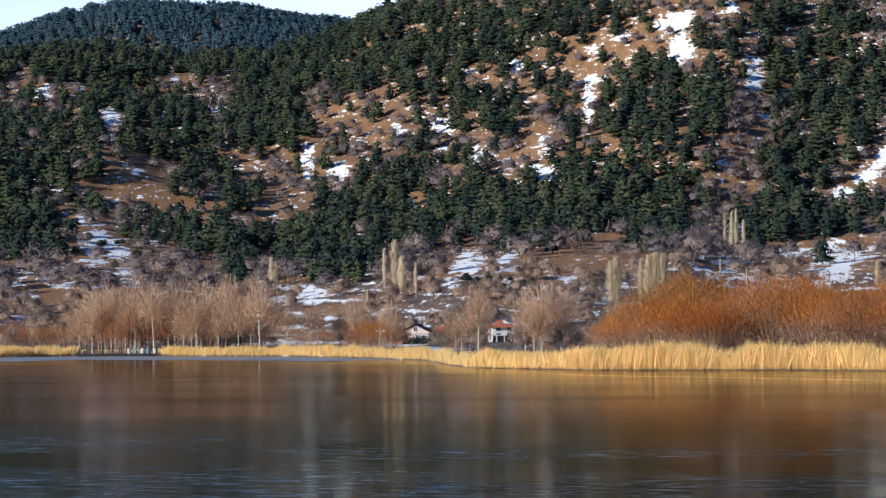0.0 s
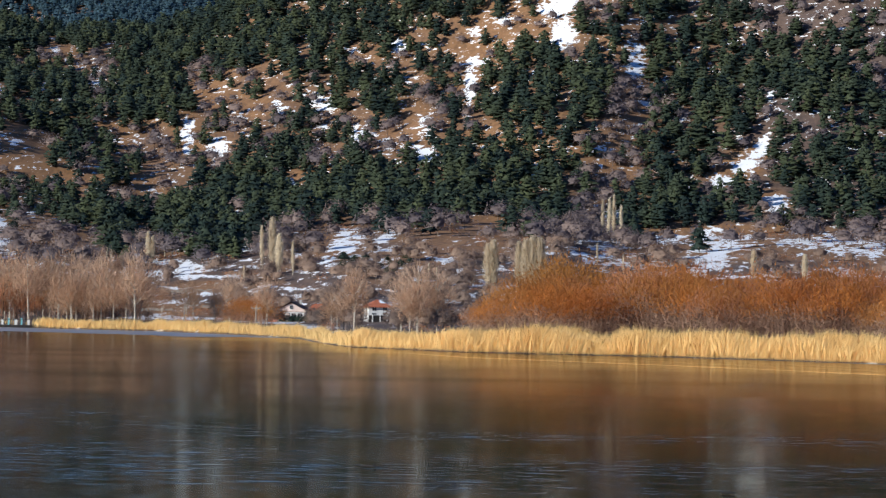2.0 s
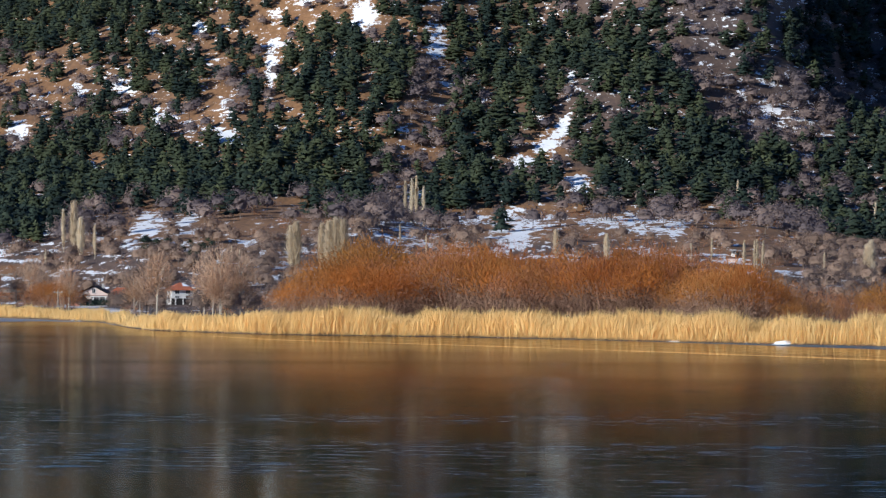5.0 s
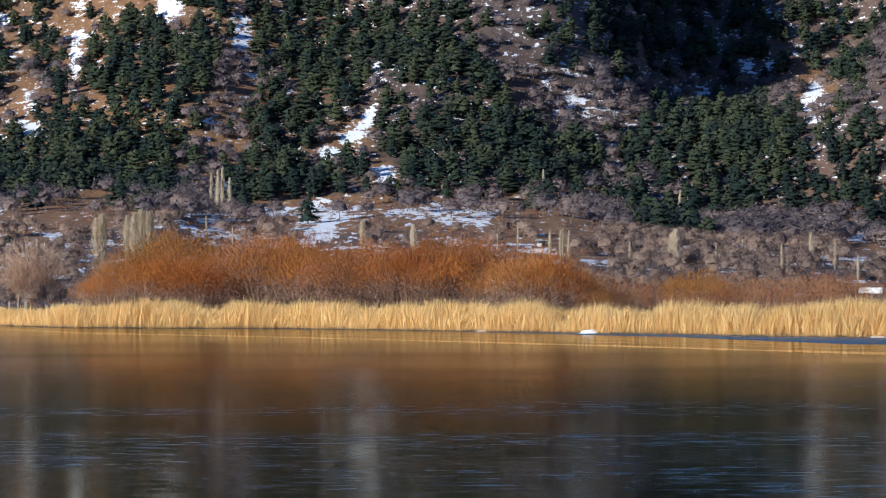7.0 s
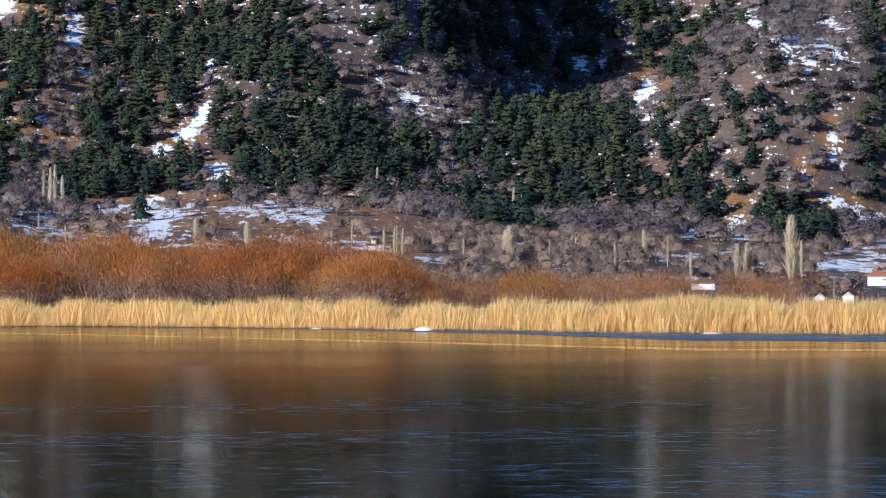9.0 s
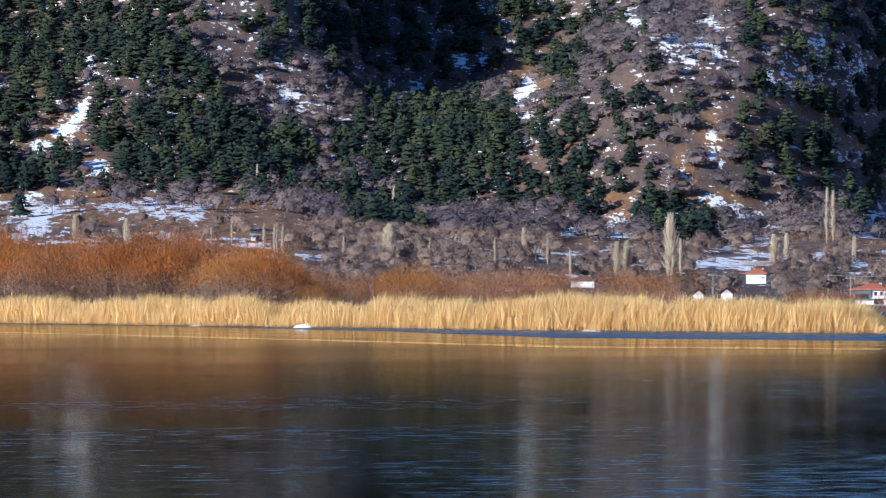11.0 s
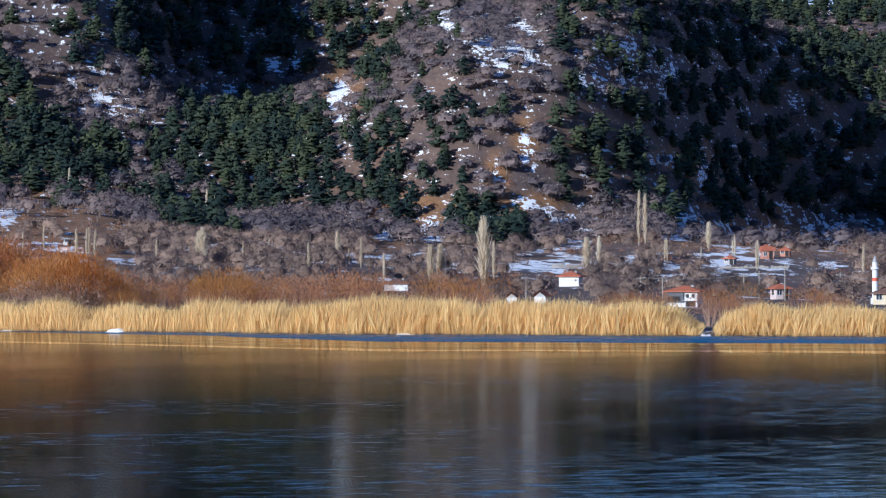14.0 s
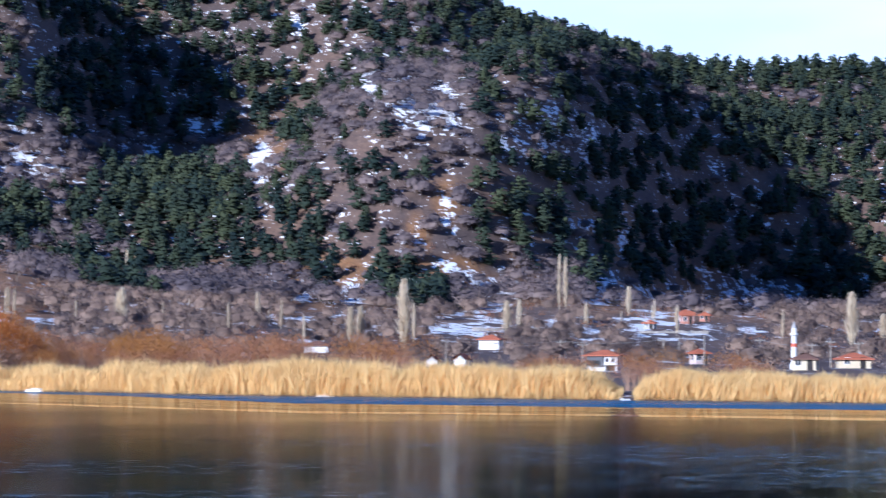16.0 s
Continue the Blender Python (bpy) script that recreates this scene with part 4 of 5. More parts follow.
# ---- woods on the hill ----
def wood_sites():
    """A jittered grid over the slopes, sorted into pines and bare trees."""
    pts = []
    r = 1000.0
    while r < 1735:
        n = int(radians(37.5) * r / 7.4)
        b = np.linspace(-18.7, 18.7, n) + rng.normal(0, 0.11, n)
        pts.append(np.stack([b, r + rng.normal(0, 3.5, n)], -1))
        r += 7.8
    p = np.concatenate(pts)
    b, r = p[:, 0], p[:, 1]
    z = land(b, r)
    t = tilt_of(b, r, z)
    s = (r - R_FOOT) / (R_CREST - R_FOOT)
    clump = fbm(b * 1.7, t * 3.0, 3, 81)
    knot = fbm(b * 5.0, t * 7.0, 2, 83)
    gorge = smooth(b, 9.4, 10.8) * smooth(t, 0.8, 1.3) * (1 - smooth(t, 2.6, 3.4)) + smooth(b, 2.2, 3.2) * (1 - smooth(b, 6.8, 7.6)) * smooth(t, 3.2, 3.6)
    pine = 0.45 * gorge + np.where(s > 0, 0.46 + 0.12 * smooth(b, -12, -9) - 0.30 * smooth(b, -3, 2) + 0.30 * smooth(b, 5, 7) * smooth(t, 1.8, 2.4) + 0.9 * (clump - 0.5) + 0.9 * (knot - 0.5), 0.0) + 0.80 * cover("pine", b, t, 0.3) - 0.6 * cover("bare", b, t)
    bare = 0.48 + 0.22 * smooth(b, -12, -8) + 0.36 * smooth(b, -3, 2) + 0.3 * gorge + 0.6 * cover("bare", b, t) - np.where(s < 0.02, 0.04, 0.0) + 0.8 * (knot - 0.5)
    behind = np.maximum(cover("snow", b, t + 0.13, 0.35), cover("snow", b, t + 0.26, 0.35))
    gap = np.clip(0.9 * np.maximum(cover("open", b, t), 0.8 * cover("open", b, t + 0.15)) + 1.0 * np.maximum(cover("snow", b, t, 0.35), behind), 0, 0.98)
    is_pine = rng.random(len(b)) < pine * (1 - gap)
    deep = np.clip((np.maximum(cover("snow", b, t, 0.3), np.where(s < 0.05, behind, 0.5 * behind)) - 0.45) * 2, 0, 1)
    clear = np.clip(0.9 * cover("open", b, t) + deep, 0, 0.97)
    is_bare = ~is_pine & (rng.random(len(b)) < bare * (1 - 0.9 * clear))
    high = ((t > 5.65) & (b > -7) & (b < 0) | (t > 6.2) & (b > -7) & (b < 8)) & (rng.random(len(b)) < 0.6)
    return polar(b, r, z - 0.2), is_pine & ~high, is_bare & ~high, s, cover("pine", b, t)


def plant_wood(name, label, protos, trunks, at, high, wide, leaf, bark, tint, soft=False):
    n = len(at)
    turn = rng.random(n) * 6.283
    size = np.stack([high * wide, high], -1)
    root = new(name, None)
    v, f, t, m = scatter(protos, at, turn, size, tint, soft)
    part("crowns", mesh_np("crowns", v, f, leaf, True, m, tint=t), leaf, root)["kind"] = "stuff"
    v, f, t, m = scatter(trunks, at, turn, size, tint)
    part("trunks", mesh_np("trunks", v, f, bark, False), bark, root)["kind"] = "stuff"
    tagged(root, label, "woodland", kind="stuff")


def thing(name, at, label, category, group=""):
    root = new(name, None)
    root.matrix_world = Matrix.Translation(at)
    return tagged(root, label, category, group)


def leafed(name, crown, stems, high, wide, leaf, bark, label, category, group, crown_name="crown", stem_name="trunk", soft=False):
    root = thing(name, (0, 0, 0), label, category, group)
    scale = np.array((high * wide, high * wide, high))
    part(crown_name, mesh_np(crown_name, crown[0] * scale, crown[1], leaf, True, rounded(crown[0] * scale) if soft else None), leaf, root)
    part(stem_name, mesh_np(stem_name, stems[0] * scale, stems[1], bark), bark, root)
    return root


def ground_pose(bearing, r, turn=0.0, size=1.0, sink=0.05):
    x, y, z = polar(bearing, r, float(land(bearing, r)) - sink)
    return pose(x, y, z, 0, 0, turn) @ Matrix.Scale(size, 4)


def copies(protos, sites, sink=0.05):
    """Set prototypes at sites (bearing, range, size, turn); the prototypes take the first of them."""
    used = set()
    for k, (b, r, size, turn) in enumerate(sites):
        ob = protos[k % len(protos)]
        m = ground_pose(b, r, turn, size, sink)
        if id(ob) in used:
            ob = copy_thing(ob, Matrix())
        else:
            used.add(id(ob))
        ob.matrix_basis = m


at, is_pine, is_bare, slope, thick = wood_sites()
front = is_pine & (slope < 0.045)
front &= np.cumsum(front) % 3 != 0
n = int((is_pine & ~front).sum())
plant_wood("pine_wood", "dark green pine forest on the hillside", PINES, PINE_TRUNK, at[is_pine & ~front],
           rng.uniform(5.2, 8.6, n) * (0.95 + 0.2 * thick[is_pine & ~front]), rng.uniform(1.25, 1.75, n), M_PINE, M_BARK, rng.random(n))
n = int(is_bare.sum())
plant_wood("bare_wood", "leafless grey-brown trees on the hillside", BARES, BARE_TRUNK, at[is_bare],
           rng.uniform(4.2, 7.4, n) * np.where(slope[is_bare] < 0.05, 1.15, 1.0), rng.uniform(1.0, 1.4, n) + 0.18 * (at[is_bare][:, 0] > 60), M_BARE, M_BARK, rng.random(n), True)
pine_trees = [leafed("pine_tree", PINES[k], PINE_TRUNK[0], 8.2, 1.5, M_PINE, M_BARK,
                     "dark green pine tree at the foot of the hill", "tree", "pines at the foot of the hill") for k in range(6)]
sites = []
for x, y, z in at[front]:
    sites.append((math.degrees(math.atan2(x, y)), math.hypot(x, y), 0.75 + 0.45 * rng.random(), rng.random() * 360))
copies(pine_trees, sites, 0.2)
# the far mountain's woods, with haze painted into the needle colour
n = 8500
b, r = rng.uniform(-18.6, -7.5, n), 2350 + 760 * np.sqrt(rng.random(n))
keep = fbm(b * 1.5, r / 90, 3, 87) > 0.22
b, r = b[keep], r[keep]
plant_wood("far_pine_wood", "distant dark pine forest on the mountain, tinted blue for haze", FAR_PINES, PINE_TRUNK, polar(b, r, land(b, r) - 0.3),
           rng.uniform(7, 11, len(b)), rng.uniform(1.9, 2.7, len(b)), M_FAR_HAZE, M_BARK, rng.random(len(b)))


# ---- reeds ----
def build_reeds():
    g = np.random.default_rng(5)
    n = 240000
    b = g.uniform(-18.5, 18.5, n)
    west = b < -8.8
    keep = ~((b > 12.31 + 0.05 * g.normal(0, 1, n)) & (b < 12.62 + 0.03 * g.normal(0, 1, n))) & (g.random(n) < np.where(west, 0.7, 1.0)) & (g.random(n) < 0.02 + 0.98 * smooth(np.abs(b + 14.2), 0.66, 0.85))
    b, west = b[keep], west[keep]
    k = len(b)
    depth = np.where(west, 9.0, 11.0)
    r = shore(b) - 2.7 + 0.7 * (fbm(b * 4, b * 0 + 1, 3, 95) - 0.5) + depth * g.random(k) ** 1.1
    tuft = 0.5 * fbm(b * 1.5, r * 0.12, 3, 91) + 0.5 * fbm(b * 4.5, r * 0.3, 3, 93)
    high = (0.85 + 4.6 * (tuft - 0.25) + g.normal(0, 0.32, k) + 0.7 * g.random(k) ** 3) * np.interp(b, (-9.6, -8.4, -6.6, -5.0, 2.0, 4.0), (0.58, 0.62, 0.80, 0.92, 0.92, 1.0))
    end = np.where(b < 12.46, smooth(12.42 - b, 0.08, 0.80), smooth(b - 12.52, 0.05, 0.32))
    high = np.clip(high, 0.5, 4.2) * (0.32 + 0.68 * end) * (1 - 0.22 * smooth(b, 12.4, 12.6))
    base = polar(b, r, np.maximum(land(b, r), -0.1) - 0.05)
    lean = np.stack([g.normal(0.06, 0.21, k), g.normal(0, 0.2, k), np.ones(k)], -1) * high[:, None]
    a = g.random(k) * 3.14
    side = np.stack([np.cos(a), np.sin(a), a * 0], -1) * g.uniform(0.007, 0.016, k)[:, None]
    plume = base + lean * g.uniform(0.6, 0.85, k)[:, None]
    tip = base + lean + np.stack([g.normal(0.16, 0.16, k), g.normal(0, 0.14, k), a * 0], -1)
    # every other stalk is leafy from its foot
    leafy_foot = (np.arange(k) % 2 == 0)[:, None]
    v = np.stack([np.where(leafy_foot, base - side * 0.9, base), np.where(leafy_foot, base + side * 0.9, plume + side),
                  np.where(leafy_foot, base * 0.4 + plume * 0.6 - side * 1.2, plume - side), tip], 1)
    f = np.array([(0, 1, 2), (1, 3, 2)])
    f = (f[None] + (np.arange(k) * 4)[:, None, None]).reshape(-1, 3)
    tint = np.clip(0.5 + 0.9 * (fbm(b * 2.2, r * 0.2, 2, 99) - 0.5) + g.normal(0, 0.17, k), 0, 1)
    me = mesh_np("reed_bed", v.reshape(-1, 3), f, M_REED, False, tint=np.repeat(tint, 4))
    tagged(new("reed_bed", me), "golden dry reeds along the lake shore", "reeds", kind="stuff")


build_reeds()



# ---- plots kept clear of trees, in front of the houses ----
PLOTS = ((12.11, 500), (10.18, 725), (7.24, 705), (13.70, 600), (13.49, 880),
         (13.80, 900), (9.19, 562), (9.69, 562), (-9.05, 748), (-7.72, 704),
         (15.49, 520), (16.29, 560), (13.48, 900), (15.30, 525), (1.66, 900))


def blocked(bearing, r):
    return any(abs(bearing - b) < 0.32 and d - 400 < r < d + 8 for b, d in PLOTS)


# ---- willow scrub behind the reeds ----
def willow(seed, high, wide, top, low, label, group, count=3600):
    crown = haze(seed, count, 0.70, 0.0, 0.05, 0.0095, 0.5, 0.5)
    upper, lower = split_height(crown, 0.54)
    root = leafed("willow_shrub", upper, shrub_stems(seed + 50), high, wide, top, M_STALK, label, "shrub", group, "twig_crown", "stem_clump")
    part("lower_twig_layer", mesh_np("lower_twig_layer", lower[0] * np.array((high * wide, high * wide, high)), lower[1], low), low, root, "grey-brown lower twigs")["kind"] = "stuff"
    return root


willows = [willow(300 + k, 9.4, 0.74, (M_RUST, M_AMBER, M_RUST, M_BROWN, M_RUST, M_AMBER)[k], M_STALK, "rust-orange leafless willow shrub behind the reeds", "willow thicket") for k in range(6)]
sites = []
for k in range(86):
    b = -6.05 + 8.7 * (k + rng.random()) / 86
    r = float(shore(b)) + 15 + 34 * rng.random()
    edge = min(1.0, 0.60 + (b + 6.1) * 0.32, 0.62 + (2.65 - b) * 0.22)
    sites.append((b, r, (0.48 + 0.40 * rng.random() + 0.56 * float(fbm(b * 1.7, 5.0, 2, 105))) * edge, rng.random() * 360))
copies(willows, sites)
# lower brown scrub further east and west
scrubs = [willow(340 + k, 4.2, 0.85, M_BROWN if k % 2 else M_AMBER, M_BROWN, "brown leafless scrub bush on the flat shore", "shore scrub", 1500) for k in range(4)]
sites = []
for k in range(120):
    b = 2.5 + 15.5 * (k + rng.random()) / 146
    r = float(shore(b)) + 18 + 60 * rng.random()
    sites.append((b, r, (0.55 + 0.5 * rng.random()) * (1.55 if b < 9 else 1.1), rng.random() * 360))
for k in range(46):
    b = -18 + 9.5 * (k + rng.random()) / 46
    r = float(shore(b)) + 16 + 50 * rng.random()
    sites.append((b, r, (1.1 + 1.2 * rng.random()) * (1 if b < -11.3 else 0.55), rng.random() * 360))
# rust-coloured bushes in the gardens by the lake
garden = [(-8.61, 0.5), (-12.39, 1.3), (-12.72, 1.6), (-15.6, 1.5), (-15.1, 1.4), (-14.85, 1.3)]
garden = [(b, float(shore(b)) + 34 + 4 * k, size, 40 * k) for k, (b, size) in enumerate(garden)]
copies(scrubs, [s for s in sites if not blocked(s[0], s[1])] + garden)
garden_bushes = [willow(380 + k, 5.6, 0.95, M_RUST, M_RUST, "rust-red rounded garden bush by the lake house", "garden bushes", 2200) for k in range(2)]
copies(garden_bushes, [(-10.08, 640, 1.15, 0), (-9.88, 632, 1.08, 120), (-9.68, 645, 1.15, 60), (-9.52, 650, 0.82, 200), (-9.95, 655, 1.0, 300)])
# two yellow-brown willow trees that stand above the scrub
golds = [willow(360 + k, 10.0, 0.85, M_GOLD, M_BROWN, "yellow-orange leafless willow tree with a round crown", "willow trees") for k in range(2)]
copies(golds, [(-4.50, 470, 1.30, 20), (-4.68, 464, 1.12, 200), (-4.33, 474, 1.22, 100), (-4.15, 468, 1.0, 300), (-4.45, 476, 1.26, 140), (4.36, 395, 0.72, 90), (4.08, 400, 0.6, 10), (4.74, 398, 0.55, 40)])


# ---- poplars ----
def poplar_stem(seed):
    g = np.random.default_rng(seed)
    return join([stick((0, 0, -0.03), (0, 0, 0.55), 0.011, 0.006, 5), stick((0, 0, 0.55), (0, 0, 0.98), 0.006, 0.001, 4)]
                + [stick((0, 0, h), (0.05 * math.cos(h * 40), 0.05 * math.sin(h * 40), h + 0.16), 0.004, 0.001, 3) for h in g.uniform(0.12, 0.75, 7)])


slim_poplars = [leafed("poplar_tree", poplar_crown(420 + k, 460, 0.05 + 0.009 * k), poplar_stem(430 + k), 10.0, 1.0, M_POPLAR, M_PALE,
                       "very slim leafless poplar with pale upright twigs", "tree", "poplars by the village") for k in range(3)]
poplars = [leafed("poplar_tree", poplar_crown(400 + k, 1200, 0.105 + 0.017 * k), poplar_stem(410 + k), 10.0, 1.0, M_POPLAR, M_PALE,
                  "tall slim leafless poplar with pale straw-coloured twigs", "tree", "poplars by the village") for k in range(4)]
poplar_sites, slim_sites = [], []


def poplar(bearing, foot, tall, slim=False):
    """A poplar at a bearing; foot and tall are the elevation of its base and its angular height."""
    r = sight(bearing, foot)
    (slim_sites if slim else poplar_sites).append((bearing, r, math.tan(radians(tall)) * r / 10.0, rng.random() * 360))


poplar(8.71, -0.35, 1.34)
poplar(8.87, -0.21, 0.77, True)
poplar(7.80, -0.20, 0.71)
poplar(7.97, -0.20, 0.71)
poplar(7.01, -0.20, 0.56, True)
poplar(6.62, 0.09, 0.53, True)
poplar(10.45, -0.02, 0.64)
poplar(10.66, 0.07, 0.55)
poplar(11.33, 0.44, 0.97, True)
poplar(11.44, 0.43, 0.93, True)
poplar(11.77, 0.15, 0.43, True)
poplar(12.51, 0.35, 0.51)
poplar(12.38, 0.12, 0.31, True)
poplar(12.95, 0.23, 0.40, True)
poplar(13.32, 0.01, 0.51, True)
poplar(3.94, 0.09, 0.73)
poplar(3.89, 0.09, 0.66)
poplar(4.63, 0.11, 0.46, True)
poplar(5.73, -0.01, 0.57, True)
poplar(6.23, 0.22, 0.53)
poplar(6.42, 0.15, 0.27, True)
poplar(5.07, 0.33, 0.30, True)
poplar(3.16, 0.17, 0.43, True)
poplar(1.82, 0.23, 0.56, True)
poplar(1.99, 0.23, 0.56, True)
poplar(2.04, 0.23, 0.58, True)
poplar(2.13, 0.23, 0.55, True)
poplar(0.92, 0.32, 0.42, True)
poplar(1.27, 0.39, 0.44, True)
poplar(4.01, 0.94, 0.51, True)
poplar(4.15, 0.91, 0.42, True)
poplar(1.70, 1.34, 0.47, True)
poplar(-0.50, 0.34, 0.54)
poplar(-5.76, 0.20, 0.88)
poplar(-5.84, 0.20, 0.81)
poplar(-5.33, 0.20, 0.84)
poplar(-5.22, 0.20, 0.91)
poplar(-5.10, 0.20, 0.96)
poplar(-4.97, 0.20, 0.93)
poplar(-9.68, 0.49, 0.76, True)
poplar(-9.50, 0.44, 0.95)
poplar(-9.40, 0.40, 0.72)
poplar(-9.16, 0.40, 0.59, True)
poplar(-3.92, 1.05, 0.74, True)
poplar(-3.82, 1.05, 0.77, True)
poplar(-3.73, 1.05, 0.83, True)
poplar(-3.61, 0.99, 0.70, True)
poplar(-4.00, 0.66, 0.38, True)
poplar(-3.56, 0.49, 0.36, True)
poplar(-1.36, 0.44, 0.53)
poplar(-0.50, 0.51, 0.38)
poplar(-6.86, 0.25, 0.41, True)
poplar(-6.72, 0.28, 0.31, True)
poplar(-11.60, 0.54, 0.57)
poplar(-11.54, 0.54, 0.51)
poplar(-12.30, 0.50, 0.33, True)
poplar(-12.23, 0.50, 0.29, True)
poplar(-9.99, 0.24, 0.33, True)
poplar(-9.18, 0.47, 0.46, True)
poplar(-11.33, 0.64, 0.19, True)
poplar(16.27, -0.21, 1.00)
poplar(15.10, -0.12, 0.57, True)
poplar(16.80, -0.21, 0.62)
poplar(13.34, 0.04, 0.50, True)
poplar(11.81, 0.15, 0.43, True)
poplar(12.91, 0.25, 0.29, True)
copies(poplars, poplar_sites)
copies(slim_poplars, slim_sites)

# ---- tall bare grove on the western shore, and birches ----
def grove_stem(seed):
    g = np.random.default_rng(seed)
    out = [stick((0, 0, -0.02), (0.02, 0, 0.5), 0.012, 0.008, 5), stick((0.02, 0, 0.5), (0.03, 0.01, 0.95), 0.008, 0.001, 4)]
    for h in g.uniform(0.25, 0.7, 9):
        a = g.random() * 6.283
        out.append(stick((0.02 * h, 0, h), (0.16 * math.cos(a), 0.16 * math.sin(a), h + 0.22), 0.005, 0.001, 3))
    return join(out)


groves = [leafed("grove_tree", haze(500 + k, 1000, 0.24 + 0.05 * (k % 3), 0.04 + 0.07 * (k % 2), 0.10, 0.0085, 0.8, 0.15), grove_stem(510 + k), 10.0, 1.0, M_TAN, M_PALE,
                 "tall leafless tan tree with pale trunk on the far shore", "tree", "grove on the western shore") for k in range(4)]
sites = []
for k in range(46):
    b = -14.76 + (-12.48 - -14.76) * (k + rng.random()) / 34
    sites.append((b, float(shore(b)) + 10 + 45 * rng.random(), 0.8 + 0.8 * rng.random() ** 1.3, rng.random() * 360))
for k in range(22):
    b = -12.20 + (-6.64 - -12.20) * (k + rng.random()) / 22
    sites.append((b, float(shore(b)) + 40 + 110 * rng.random(), 0.7 + 0.5 * rng.random(), rng.random() * 360))
sites += [(-7.17, 520, 0.85, 0), (-7.05, 520, 0.8, 50), (-12.07, 690, 1.4, 0), (-13.05, 690, 1.6, 70)]
sites += [(-14.17 + rng.uniform(-0.7, 0.7), float(shore(-14.17)) + 4 + 6 * rng.random(), 0.9 + 0.7 * rng.random(), rng.random() * 360) for k in range(4)]
dark_groves = [leafed("grove_tree", haze(540 + k, 500, 0.26, 0.15, 0.10, 0.0075, 0.8, 0.15), grove_stem(550 + k), 10.0, 1.0, M_BROWN, M_DARKWOOD_AND_SHADE,
                      "leafless brown tree with a dark wet trunk by the jetty", "tree", "trees by the jetty") for k in range(2)]
copies(dark_groves, [(-14.17 + 0.11 * (k - 5) + rng.uniform(-0.04, 0.04), float(shore(-14.17)) + 3 + 5 * rng.random(), 0.55 + 0.5 * rng.random(), rng.random() * 360)
                     for k in range(12)])
copies([leafed("garden_tree", haze(560, 900, 0.36, 0.12, 0.10, 0.0095, 0.5, 0.2), grove_stem(561), 7.0, 1.0, M_STALK, M_DARKWOOD_AND_SHADE,
               "dark brown leafless tree beside the lake house", "tree", "garden trees")],
       [(-8.19, 560, 0.98, 0), (-8.10, 566, 0.8, 80), (-8.28, 570, 0.85, 160), (-8.80, 600, 0.62, 30), (-8.62, 590, 0.66, 220)])
copies(groves, [s for s in sites if not blocked(s[0], s[1])])

# ---- orchard and hedge trees round the village ----
fruit = [leafed("fruit_tree", domed(600 + k, 640, 0.54, 0.08, 0.11, 0.018), BARE_TRUNK[0], 5.0, 1.15, M_HEDGE, M_BARK,
                "leafless grey-brown orchard tree near the village", "tree", "orchard trees", soft=True) for k in range(5)]
n = 2900
b, r = rng.uniform(-18.5, 18.5, n), 430 + 590 * np.sqrt(rng.random(n))
z = land(b, r)
t = tilt_of(b, r, z)
keep = (r > shore(b) + 60) & (fbm(b * 1.1, r / 60, 3, 97) > 0.45)
in_front = np.maximum.reduce([cover("snow", b, t + 0.14), cover("snow", b, t + 0.28), cover("snow", b, t + 0.42), cover("snow", b, t)])
keep &= (in_front < 0.4 + 0.6 * rng.random(n)) & (cover("open", b, t) < 0.35 + 0.3 * rng.random(n))
for k, (plot, d) in enumerate(PLOTS):
    keep &= ~((np.abs(b - plot) < 0.32) & (r > d - 240) & (r < d + 8))
b, r, z = b[keep], r[keep], z[keep]
near = np.nonzero(r < 760)[0][:260]
rest = np.ones(len(b), bool)
rest[near] = False
sites = [(float(b[k]), float(r[k]), 0.5 + 0.45 * rng.random(), rng.random() * 360) for k in near]
plain_at = polar(b[rest], r[rest], z[rest] - 0.1)
copies(fruit, sites)
plant_wood("village_trees", "leafless grey-brown orchards below the hill", [domed(620 + k, 190, 0.54, 0.05, 0.15, 0.034) for k in range(5)], BARE_TRUNK, plain_at,
           rng.uniform(3.0, 5.8, len(plain_at)), rng.uniform(0.9, 1.3, len(plain_at)), M_HEDGE, M_BARK, rng.random(len(plain_at)), True)

# ---- evergreen bushes ----
evergreens = [leafed("evergreen_bush", domed(640 + k, 520, 0.52, -0.05, 0.16, 0.05), BARE_TRUNK[0], 2.2, 1.15, M_PINE, M_BARK,
                     "dark green rounded evergreen bush", "shrub", "evergreen bushes", soft=True) for k in range(3)]
sites = []
for middle, tilt, half_b, half_t, count, size in ((-14.45, 1.15, 0.75, 0.25, 20, 1.1), (-7.75, 0.58, 0.6, 0.13, 34, 0.8), (-13.3, 1.35, 0.4, 0.15, 6, 1.2)):
    for k in range(count):
        b = middle + half_b * rng.uniform(-1, 1)
        sites.append((b, sight(b, tilt + half_t * rng.uniform(-1, 1)), size * rng.uniform(0.7, 1.4), rng.random() * 360))
for k in range(9):
    sites.append((-9.34 + 0.075 * k, 700 + 3 * (k % 2), 0.62 + 0.25 * rng.random(), 40 * k))
copies(evergreens, sites)

